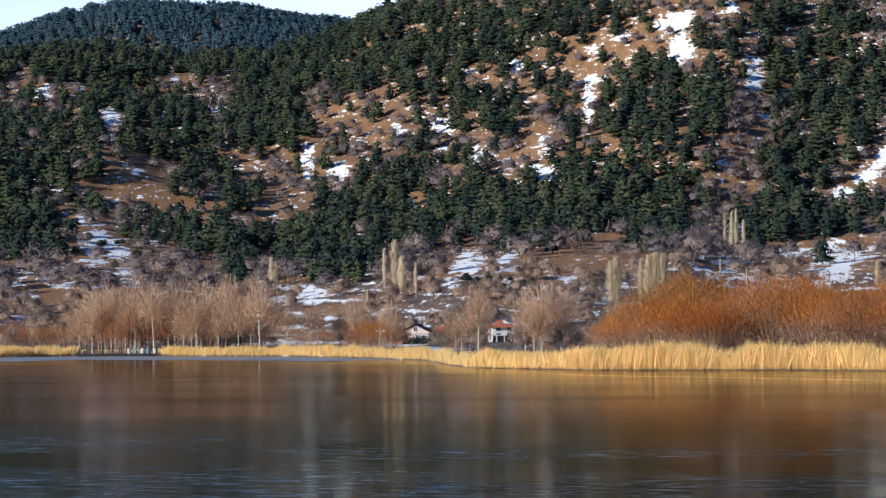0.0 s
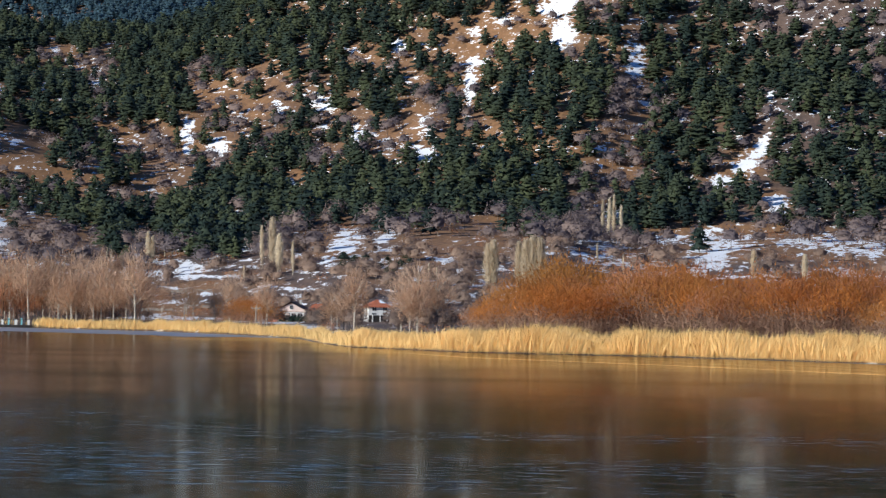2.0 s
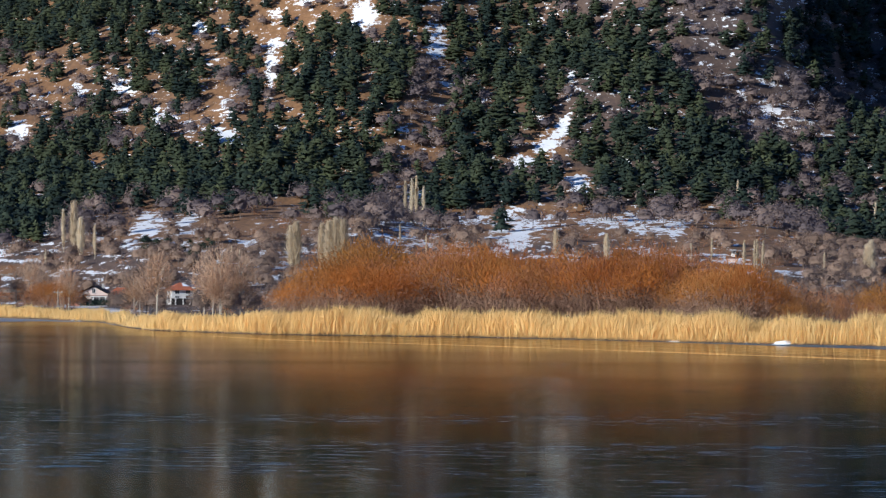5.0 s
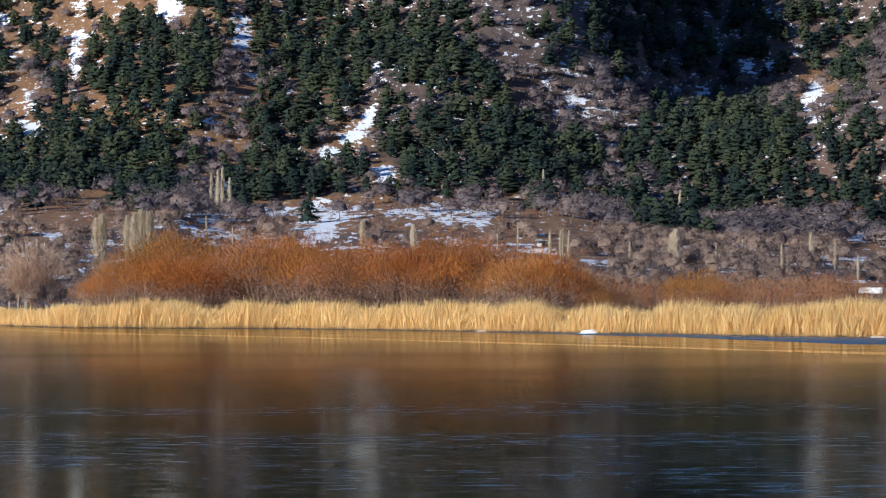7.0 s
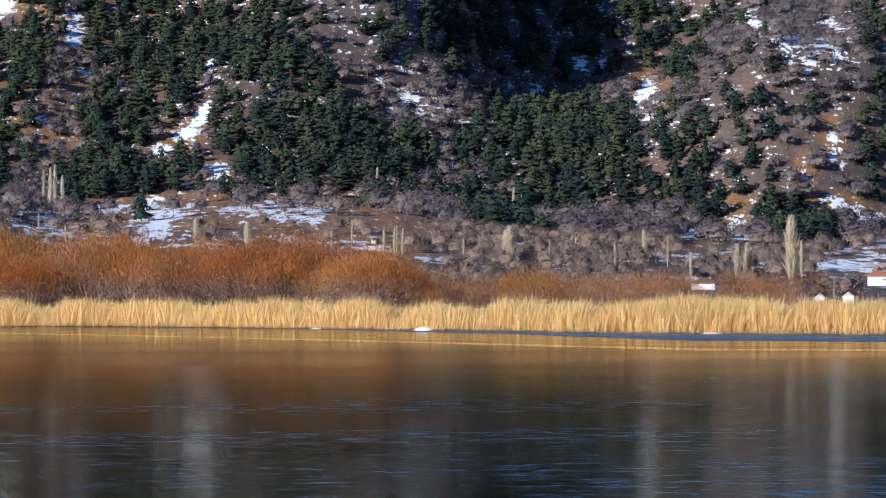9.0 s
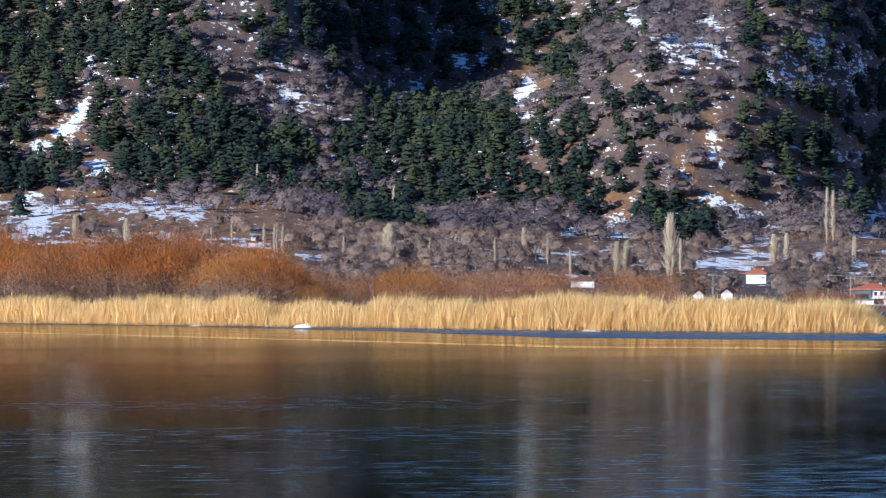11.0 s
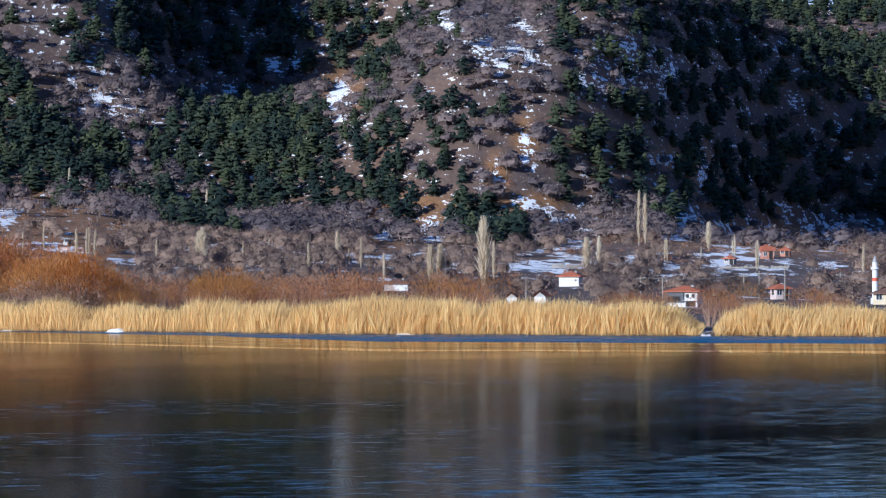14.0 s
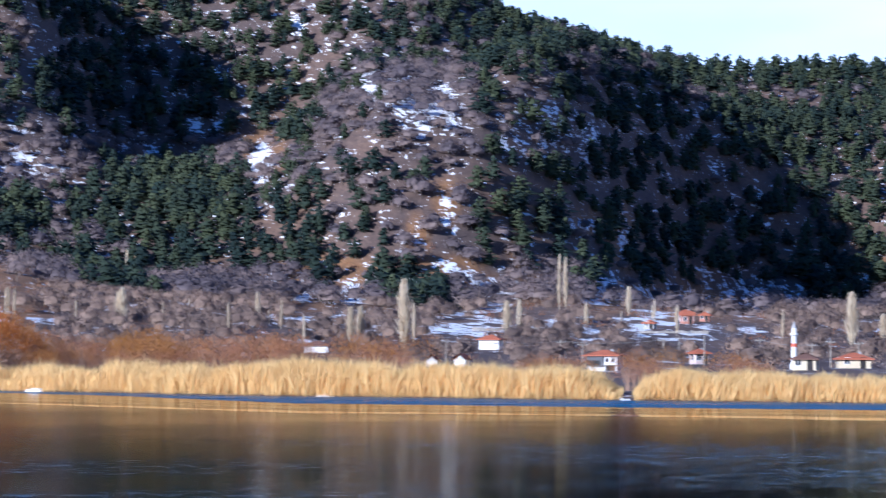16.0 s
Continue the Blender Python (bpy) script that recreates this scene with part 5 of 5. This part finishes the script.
# ---- low scrub that breaks up the snow round the village ----
n = 5200
b, r = rng.uniform(-18.5, 18.5, n), 440 + 680 * np.sqrt(rng.random(n))
z = land(b, r)
t = tilt_of(b, r, z)
keep = (r > shore(b) + 70) & (fbm(b * 2.3, r / 25, 3, 107) > 0.47)
keep &= np.maximum(cover("snow", b, t), cover("snow", b, t + 0.08)) < 0.5 + 0.75 * rng.random(n)
for plot, d in PLOTS:
    keep &= ~((np.abs(b - plot) < 0.32) & (r > d - 240) & (r < d + 8))
b, r, z = b[keep], r[keep], z[keep]
LOW = [haze(660 + k, 44, 0.6, -0.15, 0.24, 0.07, shell=0.55) for k in range(4)]
for shade, leaf in ((0, M_BROWN), (1, M_BARE), (2, M_STALK)):
    pick = np.arange(len(b)) % 3 == shade
    plant_wood("low_scrub", ("rust-brown", "purplish grey", "grey-brown")[shade] + " low leafless bushes round the village", LOW, [(LOW[0][0][:9], LOW[0][1][:3])],
               polar(b[pick], r[pick], z[pick] - 0.1), rng.uniform(0.9, 2.4, pick.sum()), rng.uniform(1.0, 1.7, pick.sum()), leaf, leaf, rng.random(pick.sum()), True)


# ---- houses ----
def box(lo, hi):
    bm = bmesh.new()
    bmesh.ops.create_cube(bm, size=1)
    c, d = [(a + b) / 2 for a, b in zip(lo, hi)], [b - a for a, b in zip(lo, hi)]
    bmesh.ops.transform(bm, matrix=Matrix.Translation(c) @ Matrix.Diagonal((*d, 1)), verts=bm.verts)
    return bm


def roof_mesh(w, d, z, rise, over, hip):
    """A pitched roof with eaves and a thickness; hip draws its ridge in from both ends."""
    bm = bmesh.new()
    x, y, in_x = w / 2 + over, d / 2 + over, hip * (d / 2 + over)
    rings = []
    for dz in (0.0, 0.16):
        e = [bm.verts.new(p) for p in ((-x, -y, z + dz), (x, -y, z + dz), (x, y, z + dz), (-x, y, z + dz))]
        r = [bm.verts.new(p) for p in ((-x + in_x, 0, z + rise + dz), (x - in_x, 0, z + rise + dz))]
        rings.append((e, r))
    for (e, r), flip in zip(rings, (True, False)):
        ends = ((e[1], e[2], r[1]), (e[3], e[0], r[0])) if hip > 0.05 else ()
        for f in ((e[0], e[1], r[1], r[0]), (e[2], e[3], r[0], r[1]), *ends):
            bm.faces.new(f[::-1] if flip else f)
    for i in range(4) if hip > 0.05 else (0, 2):
        a, b = rings[0][0][i], rings[0][0][(i + 1) % 4]
        c, d2 = rings[1][0][(i + 1) % 4], rings[1][0][i]
        bm.faces.new((a, b, c, d2))
    return bm


def house(bearing, r, w, d, wall_h, rise, turn, wall_mat, roof_mat, label, hip=1.0, storeys=1, chimney=True, snowy=False, windows=True):
    root = thing("house", (0, 0, 0), label, "house")
    root.matrix_basis = ground_pose(bearing, r, turn - bearing, 1.0, 0.1)
    walls = part("wall", box((-w / 2, -d / 2, -0.6), (w / 2, d / 2, wall_h)), wall_mat, root)
    if hip < 0.9:
        for x in (-w / 2 + 0.01, w / 2 - 0.01):
            bm = bmesh.new()
            vs = [bm.verts.new(p) for p in ((x, -d / 2, wall_h - 0.02), (x, d / 2, wall_h - 0.02), (x, 0, wall_h + rise * 0.93))]
            bm.faces.new(vs)
            bmesh.ops.solidify(bm, geom=bm.faces[:], thickness=0.12)
            part("gable", bm, wall_mat, walls)
    part("roof", roof_mesh(w, d, wall_h, rise, 0.55 if hip > 0.05 else 0.3, hip), roof_mat, root)
    if snowy:
        part("roof_snow", box((-w * 0.3, 0.1, wall_h + rise * 0.25), (w * 0.3, d * 0.4, wall_h + rise * 0.55)), M_SNOW, root)
    if chimney:
        part("chimney", box((w * 0.18, 0.2, wall_h + rise * 0.3), (w * 0.18 + 0.4, 0.6, wall_h + rise + 0.25)), M_GREY, root)
    per = max(2, int(w / 2.2))
    for k in range(storeys if windows else 0):
        z = 0.75 + k * wall_h / storeys
        for i in range(per):
            x = -w / 2 + (i + 0.5) * w / per
            if k == 0 and i == per // 2:
                door = part("door", box((x - 0.45, -d / 2 - 0.05, -0.1), (x + 0.45, -d / 2 + 0.02, 1.95)), M_DARKWOOD_AND_SHADE, root)
                part("door_handle", box((x + 0.3, -d / 2 - 0.1, 0.95), (x + 0.36, -d / 2 - 0.04, 1.0)), M_GREY, door)
                continue
            frame_ob = part("window", box((x - 0.5, -d / 2 - 0.04, z), (x + 0.5, -d / 2 + 0.02, z + 1.15)), M_WALL, root)
            for s in (-1, 1):
                part("pane", box((x + s * 0.23 - 0.19, -d / 2 - 0.055, z + 0.08), (x + s * 0.23 + 0.19, -d / 2 - 0.03, z + 1.07)), M_GLASS, frame_ob)
        for s in (-1, 1):
            frame_ob = part("window", box((s * w / 2 - 0.03, -0.5, z), (s * w / 2 + 0.03, 0.5, z + 1.15)), M_WALL, root)
            part("pane", box((s * (w / 2 + 0.04) - 0.01, -0.42, z + 0.08), (s * (w / 2 + 0.04) + 0.01, 0.42, z + 1.07)), M_GLASS, frame_ob)
    return root


front_house = house(12.11, 500, 4.4, 3.6, 2.9, 1.0, -14, M_WALL, M_ROOF, "small white two-storey house with red hipped roof and shade-grey bay", windows=False)
front_house.matrix_basis = front_house.matrix_basis @ Matrix.Diagonal((1.05, 1.0, 0.80, 1.0))
# Bay is darkened by colour for the shade under the veranda roof.
part("shaded_grey_bay", box((-2.24, -2.1, 1.0), (0.25, -1.801, 2.88)), M_SHADED_BOARDS, front_house, "grey boarded bay darkened for the shade under the eaves")
# Solid dark slabs: the shade inside the openings is put into colour.
part("bay_shade_slab", box((-2.1, -2.14, 1.25), (-0.2, -2.101, 2.1)), M_DARKWOOD_AND_SHADE, front_house, "dark slab for the shade inside the open loggia")
part("ground_floor_shade_slab", box((0.5, -1.84, 0.2), (1.9, -1.801, 1.15)), M_DARKWOOD_AND_SHADE, front_house, "dark slab for the shade inside the ground floor opening")
part("balcony_slab", box((0.2, -2.3, 1.28), (2.35, -1.802, 1.4)), M_WALL, front_house)
for x in (0.75, 1.6):
    window = part("window", box((x - 0.3, -1.83, 1.75), (x + 0.3, -1.79, 2.6)), M_WALL, front_house)
    part("pane", box((x - 0.22, -1.85, 1.82), (x + 0.22, -1.825, 2.53)), M_GLASS, window)
house(10.18, 720, 4.3, 3.8, 2.1, 1.0, -14, M_WALL, M_ROOF, "white house with a low red tiled roof", storeys=1, snowy=True, windows=False)
house(7.24, 700, 4.9, 3.8, 1.5, 0.9, -8, M_WALL, M_BROWNROOF, "low white house with a dark red roof", windows=False)
house(13.70, 600, 2.5, 2.6, 1.9, 0.8, 24, M_PINK, M_ROOF, "pale house with a red tiled roof among trees", storeys=1)
house(13.49, 880, 2.9, 2.8, 2.2, 1.0, 12, M_CLAY, M_ROOF, "brick-red village house below the hill", hip=0.5)
house(13.80, 900, 2.5, 2.4, 1.6, 0.9, -10, M_CLAY, M_ROOF, "small red-roofed village house below the hill")
house(9.19, 560, 1.6, 1.7, 1.0, 0.9, 80, M_WALL, M_ROOF, "small white gabled shed behind the reeds", hip=0.0, chimney=False, windows=False)
house(9.69, 560, 2.4, 2.0, 1.2, 0.9, 72, M_WALL, M_ROOF, "small white gabled house behind the reeds", hip=0.0, chimney=False, windows=False)
house(12.68, 640, 2.4, 2.4, 1.6, 0.6, 0, M_CREAM, M_BROWNROOF, "low cream house half hidden by trees")
house(1.67, sight(1.67, 0.50), 1.9, 1.9, 1.5, 0.35, 8, M_WALL, M_GREY, "small white hut with a grey roof among poplars", hip=0.6, chimney=False)
house(1.62, sight(1.62, 0.42), 2.9, 2.0, 0.9, 0.3, 0, M_PINK, M_BROWNROOF, "low pinkish shed in front of a small white hut", hip=0.05, chimney=False, windows=False)
red_house = house(-7.72, 700, 4.6, 4.2, 3.0, 1.45, 14, M_WALL, M_ROOF, "white two-storey house with a red hipped roof by the lake", storeys=2)
# Open ground floor drawn as a dark slab, its shade in the colour.
part("lower_storey_shade", box((-2.34, -2.2, -0.3), (2.34, -2.11, 1.35)), M_DARKWOOD_AND_SHADE, red_house, "dark slab for the shade inside the open ground floor")
part("string_course", box((-2.4, -2.22, 1.351), (2.4, -2.1, 1.5)), M_WALL, red_house)
for x in (-1.5, 0.1, 1.6):
    part("veranda_post", box((x - 0.09, -2.32, -0.3), (x + 0.09, -2.201, 1.35)), M_WALL, red_house, "white veranda post")
roof_snow = bmesh.new()
bmesh.ops.create_grid(roof_snow, x_segments=10, y_segments=6, size=0.5)
for v in roof_snow.verts:
    x, y = 1.1 + v.co.x * 1.7, -0.8 + v.co.y * 1.5
    k = 0.18 * noise.noise(Vector((x * 2, y * 2, 0)))
    v.co = Vector((x + k, y, 3.2 + 1.45 * min((2.65 + y) / 2.65, (2.85 - x - k) / 2.65) + 0.05))
part("roof_snow", roof_snow, M_SNOW, red_house, "patch of snow on the tiles")


def lake_house(bearing, r):
    """A gabled cottage with a porch, a lean-to and a wing under an orange roof."""
    root = thing("house", (0, 0, 0), "pinkish white gabled cottage with porch by the lake", "house")
    root.matrix_basis = ground_pose(bearing, r, -bearing - 8, 1.0, 0.1)
    part("wall", box((-3.1, -4.0, -0.6), (3.1, 4.0, 2.6)), M_PINK, root)
    bm = bmesh.new()
    a, b = ([bm.verts.new((x, y, z)) for x, z in ((-3.1, 2.601), (3.1, 2.601), (0, 4.2))] for y in (-3.99, 3.99))
    bm.faces.new(a), bm.faces.new(b[::-1])
    for k in range(3):
        bm.faces.new((a[(k + 1) % 3], a[k], b[k], b[(k + 1) % 3]))
    part("gable", bm, M_PINK, root)
    bm = roof_mesh(8.0, 6.2, 2.56, 1.72, 0.45, 0.0)
    bmesh.ops.rotate(bm, cent=(0, 0, 0), matrix=Matrix.Rotation(radians(90), 3, "Z"), verts=bm.verts)
    part("roof", bm, M_BROWNROOF, root)
    part("verge_snow", box((-3.2, -4.44, 2.50), (-2.4, -4.2, 2.58)), M_SNOW, root)
    wing = part("wing", box((3.101, -1.0, -0.6), (7.2, 3.6, 2.4)), M_PINK, root, "low pinkish wing")
    bm = roof_mesh(4.3, 4.6, 2.4, 1.5, 0.4, 0.6)
    bmesh.ops.translate(bm, vec=(5.2, 1.3, 0), verts=bm.verts)
    part("wing_roof", bm, M_ROOF, wing, "orange-red tiled roof")
    lean = part("lean_to", box((-5.2, -3.2, -0.6), (-3.101, 1.0, 1.5)), M_CLAY, root, "dark red lean-to")
    part("lean_to_roof", box((-5.4, -3.4, 1.501), (-3.102, 1.2, 1.64)), M_BROWNROOF, lean)
    porch = part("porch_floor", box((-1.4, -5.6, -0.6), (3.0, -4.001, 0.15)), M_STONE, root)
    for x in (-1.2, 0.1, 1.4, 2.8):
        part("porch_post", box((x - 0.1, -5.5, 0.151), (x + 0.1, -5.3, 2.0)), M_WALL, porch, "white porch post")
    part("porch_beam", box((-1.4, -5.55, 2.001), (3.0, -5.25, 2.2)), M_WALL, porch)
    part("porch_roof", box((-1.5, -5.7, 2.201), (3.1, -4.46, 2.32)), M_BROWNROOF, porch)
    door = part("door", box((-0.5, -4.06, 0.15), (0.4, -3.98, 2.0)), M_DARKWOOD_AND_SHADE, root)
    part("door_handle", box((0.22, -4.1, 1.0), (0.28, -4.05, 1.06)), M_GREY, door)
    for x, z, w in ((-2.2, 0.9, 1.0), (1.4, 0.9, 1.1), (2.4, 0.9, 0.7), (0.0, 2.75, 0.8)):
        window = part("window", box((x - w / 2, -4.05, z), (x + w / 2, -3.98, z + 1.05)), M_WALL, root)
        for sgn in (-1, 1):
            part("pane", box((x + sgn * w * 0.24 - w * 0.19, -4.07, z + 0.08), (x + sgn * w * 0.24 + w * 0.19, -4.04, z + 0.97)), M_GLASS, window)
    for x in (4.1, 5.8):
        window = part("window", box((x - 0.5, -1.05, 0.8), (x + 0.5, -0.98, 1.9)), M_WALL, wing)
        part("pane", box((x - 0.4, -1.07, 0.9), (x + 0.4, -1.04, 1.8)), M_GLASS, window)
    part("chimney", box((1.0, 1.4, 3.2), (1.5, 1.9, 4.9)), M_GREY, root)


lake_house(-9.13, 740)
house(-10.99, 652, 1.9, 1.8, 0.9, 0.5, 0, M_CLAY, M_CLAY, "small red-brown garden hut by the lake shore", hip=0.0, chimney=False, windows=False)
house(15.49, 520, 3.6, 4.2, 1.7, 0.9, -6, M_CREAM, M_BROWNROOF, "cream mosque hall with a dark hipped roof", chimney=False)
house(16.29, 560, 5.2, 4.4, 1.5, 1.0, 8, M_CREAM, M_ROOF, "low cream house with a red roof")
house(13.48, 900, 3.4, 3.0, 2.0, 1.0, 18, M_PINK, M_ROOF, "red-roofed village house below the hill")
house(12.87, 840, 2.6, 2.4, 1.4, 0.8, -16, M_GREY, M_ROOF, "small red-roofed barn in the village")


def lathe(rings, sides=14):
    """Stacked rings (radius, height) as one round body."""
    bm = bmesh.new()
    rows = [[bm.verts.new((r * math.cos(k * 2 * math.pi / sides), r * math.sin(k * 2 * math.pi / sides), z)) for k in range(sides)] for r, z in rings]
    for a, b in zip(rows, rows[1:]):
        for k in range(sides):
            j = (k + 1) % sides
            bm.faces.new((a[k], a[j], b[j], b[k]))
    bm.faces.new(rows[0][::-1])
    bm.faces.new(rows[-1])
    return bm


def minaret(bearing, r, high, wide):
    root = thing("minaret", (0, 0, 0), "slim white minaret with a red band beside the hall", "minaret")
    root.matrix_basis = ground_pose(bearing, r, 0, 1, 0.1)
    w = wide / 2
    part("base", box((-w * 1.2, -w * 1.2, -0.5), (w * 1.2, w * 1.2, high * 0.14)), M_WALL, root)
    part("shaft", lathe(((w, high * 0.14), (w * 0.95, high * 0.48))), M_WALL, root)
    part("band", lathe(((w * 1.03, high * 0.481), (w * 1.03, high * 0.55))), M_REDPAINT, root, "red painted band")
    part("upper_shaft", lathe(((w * 0.93, high * 0.551), (w * 0.86, high * 0.86))), M_WALL, root)
    part("balcony", lathe(((w * 0.9, high * 0.70), (w * 1.35, high * 0.725), (w * 1.35, high * 0.76))), M_WALL, root)
    part("cap", lathe(((w * 0.95, high * 0.861), (w * 0.5, high * 0.93), (0.03, high))), M_GREY, root, "grey pointed cap")
    return root


minaret(15.30, 525, 7.6, 0.95)


# ---- poles and wires ----
def pole(bearing, r, high, name="utility_pole"):
    root = thing(name, (0, 0, 0), "tall weathered wooden utility pole with a crossarm", "pole", "utility poles")
    root.matrix_basis = ground_pose(bearing, r, 0, 1, 0.1)
    part("shaft", lathe(((0.13, -0.4), (0.09, high)), 8), M_POLE, root)
    part("crossarm", box((-0.8, -0.06, high - 0.55), (0.8, 0.06, high - 0.42)), M_POLE, root)
    for x in (-0.7, 0.0, 0.7):
        bm = lathe(((0.05, high - 0.42), (0.07, high - 0.34), (0.03, high - 0.25)), 6)
        bmesh.ops.translate(bm, vec=(x, 0, 0), verts=bm.verts)
        part("insulator", bm, M_WALL, root)
    return root.matrix_basis.translation + Vector((0, 0, high - 0.28))


tops = [pole(b, r, h) for b, r, h in ((9.42, 600, 4.6), (11.36, 610, 4.4), (11.73, 560, 4.2),
                                      (13.10, 600, 4.8), (13.36, 600, 5.2), (13.79, 590, 6.4),
                                      (14.72, 600, 4.8), (-10.98, 640, 4.4), (-10.83, 650, 4.6), (-9.77, 600, 4.6), (15.91, 560, 4.8), (16.38, 590, 4.4), (15.60, 560, 4.2))]


def wire(a, b, sag):
    out = []
    pts = [a + (b - a) * (k / 10) - Vector((0, 0, sag * 4 * (k / 10) * (1 - k / 10))) for k in range(11)]
    for p, q in zip(pts, pts[1:]):
        out.append(stick(p, q, 0.035, 0.035, 3))
    v, f = join(out)
    tagged(new("power_line", mesh_np("power_line", v, f, M_GREY)), "thin grey power line between the poles", "cable", "power lines")


for a, b in ((0, 1), (1, 3), (3, 5), (6, 12), (12, 10), (7, 8)):
    wire(tops[a], tops[b], 0.5)


# ---- jetty with painted panels on the western shore ----
def jetty(bearing, r):
    root = thing("jetty", (0, 0, 0), "dark wooden jetty with turquoise panels under the trees", "jetty")
    root.matrix_basis = pose(*polar(bearing, r, 0.0), 0, 0, -bearing)
    deck = part("deck", box((-8.0, -2.2, 0.35), (8.0, 2.2, 0.48)), M_DARKWOOD_AND_SHADE, root)
    for k in range(9):
        x = -7.6 + 1.9 * k
        part("post", lathe(((0.14, -2.0), (0.12, 0.34)), 6), M_DARKWOOD_AND_SHADE, deck).location = (x, -1.9, 0)
        part("rail_post", box((x - 0.06, -2.1, 0.481), (x + 0.06, -1.98, 1.5)), M_DARKWOOD_AND_SHADE, deck)
    part("fascia", box((-8.0, -2.26, -0.1), (8.0, -2.201, 0.46)), M_DARKWOOD_AND_SHADE, deck, "dark boards under the deck")
    part("rail", box((-7.8, -2.11, 1.501), (7.8, -1.97, 1.6)), M_DARKWOOD_AND_SHADE, deck)
    for k in range(5):
        x = 1.4 + 1.25 * k
        part("panel", box((x, 0.6, 0.481), (x + (0.5, 0.35, 0.6, 0.3, 0.45)[k], 0.68, 1.5 + 0.25 * (k % 2))), M_TEAL if k % 2 else M_WALL, root,
             "turquoise painted panel" if k % 2 else "white painted panel")
    return root


jetty(-14.17, 657)


# ---- stone terrace walls below the orchards ----
def terrace_wall(bearing, r, length, high):
    root = thing("stone_wall", (0, 0, 0), "low dry stone terrace wall with snow along its foot", "wall", "terrace walls")
    root.matrix_basis = ground_pose(bearing, r, -bearing, 1, 0.25)
    g = random.Random(int(r * 10 + bearing * 100))
    x = -length / 2
    while x < length / 2:
        w = g.uniform(0.9, 1.7)
        h = high * g.uniform(0.75, 1.1)
        bm = box((x, -0.25 - g.uniform(0, 0.12), 0), (x + w - 0.05, 0.3, h))
        bmesh.ops.bevel(bm, geom=bm.edges[:], offset=0.08, segments=1, affect="EDGES")
        part("stone", bm, M_STONE, root)
        x += w
    return root


terrace_wall(-11.43, sight(-11.43, -0.03), 15, 1.0)
terrace_wall(-10.86, sight(-10.86, 0.09), 17, 1.1)
terrace_wall(-10.47, sight(-10.47, -0.17), 13, 1.0)
terrace_wall(-11.62, sight(-11.62, -0.24), 12, 1.0)
terrace_wall(13.25, sight(13.25, 0.06), 16, 0.9)
terrace_wall(10.47, sight(10.47, 0.10), 18, 0.9)


# ---- drift on the ice and at the water's edge ----
def driftwood(bearing, r, length, turn):
    # one crooked tapering limb lying on the ice, with a broken twig
    g = np.random.default_rng(int(r * 7))
    k, sides = 9, 6
    x = np.linspace(-length / 2, length / 2, k)
    thick = 0.036 * np.interp(np.arange(k), (0, 1, k - 2, k - 1), (0.6, 1, 0.7, 0.25)) * g.uniform(0.85, 1.2, k)
    side, lift = np.cumsum(g.normal(0, 0.025, k)), 0.02 + 0.02 * g.random(k)
    a = np.arange(sides) * 6.2832 / sides
    v = np.stack([x[:, None] + 0 * a, side[:, None] + thick[:, None] * np.cos(a), lift[:, None] + thick[:, None] * np.sin(a)], -1).reshape(-1, 3)
    i, j = np.meshgrid(np.arange(k - 1), np.arange(sides), indexing="ij")
    q, w = i * sides + j, i * sides + (j + 1) % sides
    f = np.stack([q, q + sides, w + sides, w], -1).reshape(-1, 4)
    ob = new("driftwood", mesh_np("driftwood", v, f, M_DARKWOOD_AND_SHADE))
    tv, tf = stick((length * 0.1, float(side[5]), 0.03), (length * 0.22, float(side[5]) + 0.25, 0.12), 0.02, 0.008, 5)
    part("twig", mesh_np("twig", tv, tf, M_DARKWOOD_AND_SHADE), M_DARKWOOD_AND_SHADE, ob)
    ob.matrix_basis = pose(*polar(bearing, r, 0.03), 0, 0, turn)
    tagged(ob, "dark driftwood branch frozen on the lake ice", "branch", "driftwood")


for b, e, length in ((0.53, -2.90, 1.5), (-1.72, -3.18, 0.5), (-7.86, -2.82, 0.9),
                     (-6.32, -3.10, 0.7), (-7.76, -2.83, 0.8), (-6.62, -3.09, 0.9)):
    driftwood(b, EYE_Z / math.tan(radians(-e)), length, 4)


def snow_lump(bearing, r, w, h, label):
    bm = bmesh.new()
    bmesh.ops.create_icosphere(bm, subdivisions=3, radius=1)
    for v in bm.verts:
        k = 1 + 0.35 * (noise.noise(v.co * 1.7 + Vector((bearing, 0, 0))))
        v.co = Vector((v.co.x * w * k, v.co.y * w * 0.5 * k, max(-0.05, v.co.z * h * k)))
    me = bpy.data.meshes.new("snow_mound")
    bm.to_mesh(me)
    bm.free()
    me.materials.append(M_SNOW)
    me.polygons.foreach_set("use_smooth", [True] * len(me.polygons))
    ob = new("snow_mound", me)
    ob.matrix_basis = pose(*polar(bearing, r, 0.02), 0, 0, -bearing)
    tagged(ob, label, "snow")


snow_lump(2.49, float(shore(2.49)) - 3.0, 1.1, 0.4, "white mound of snow at the edge of the reeds")
snow_lump(12.47, float(shore(12.47)) + 1.0, 0.7, 0.35, "white snow at the landing between the reeds")
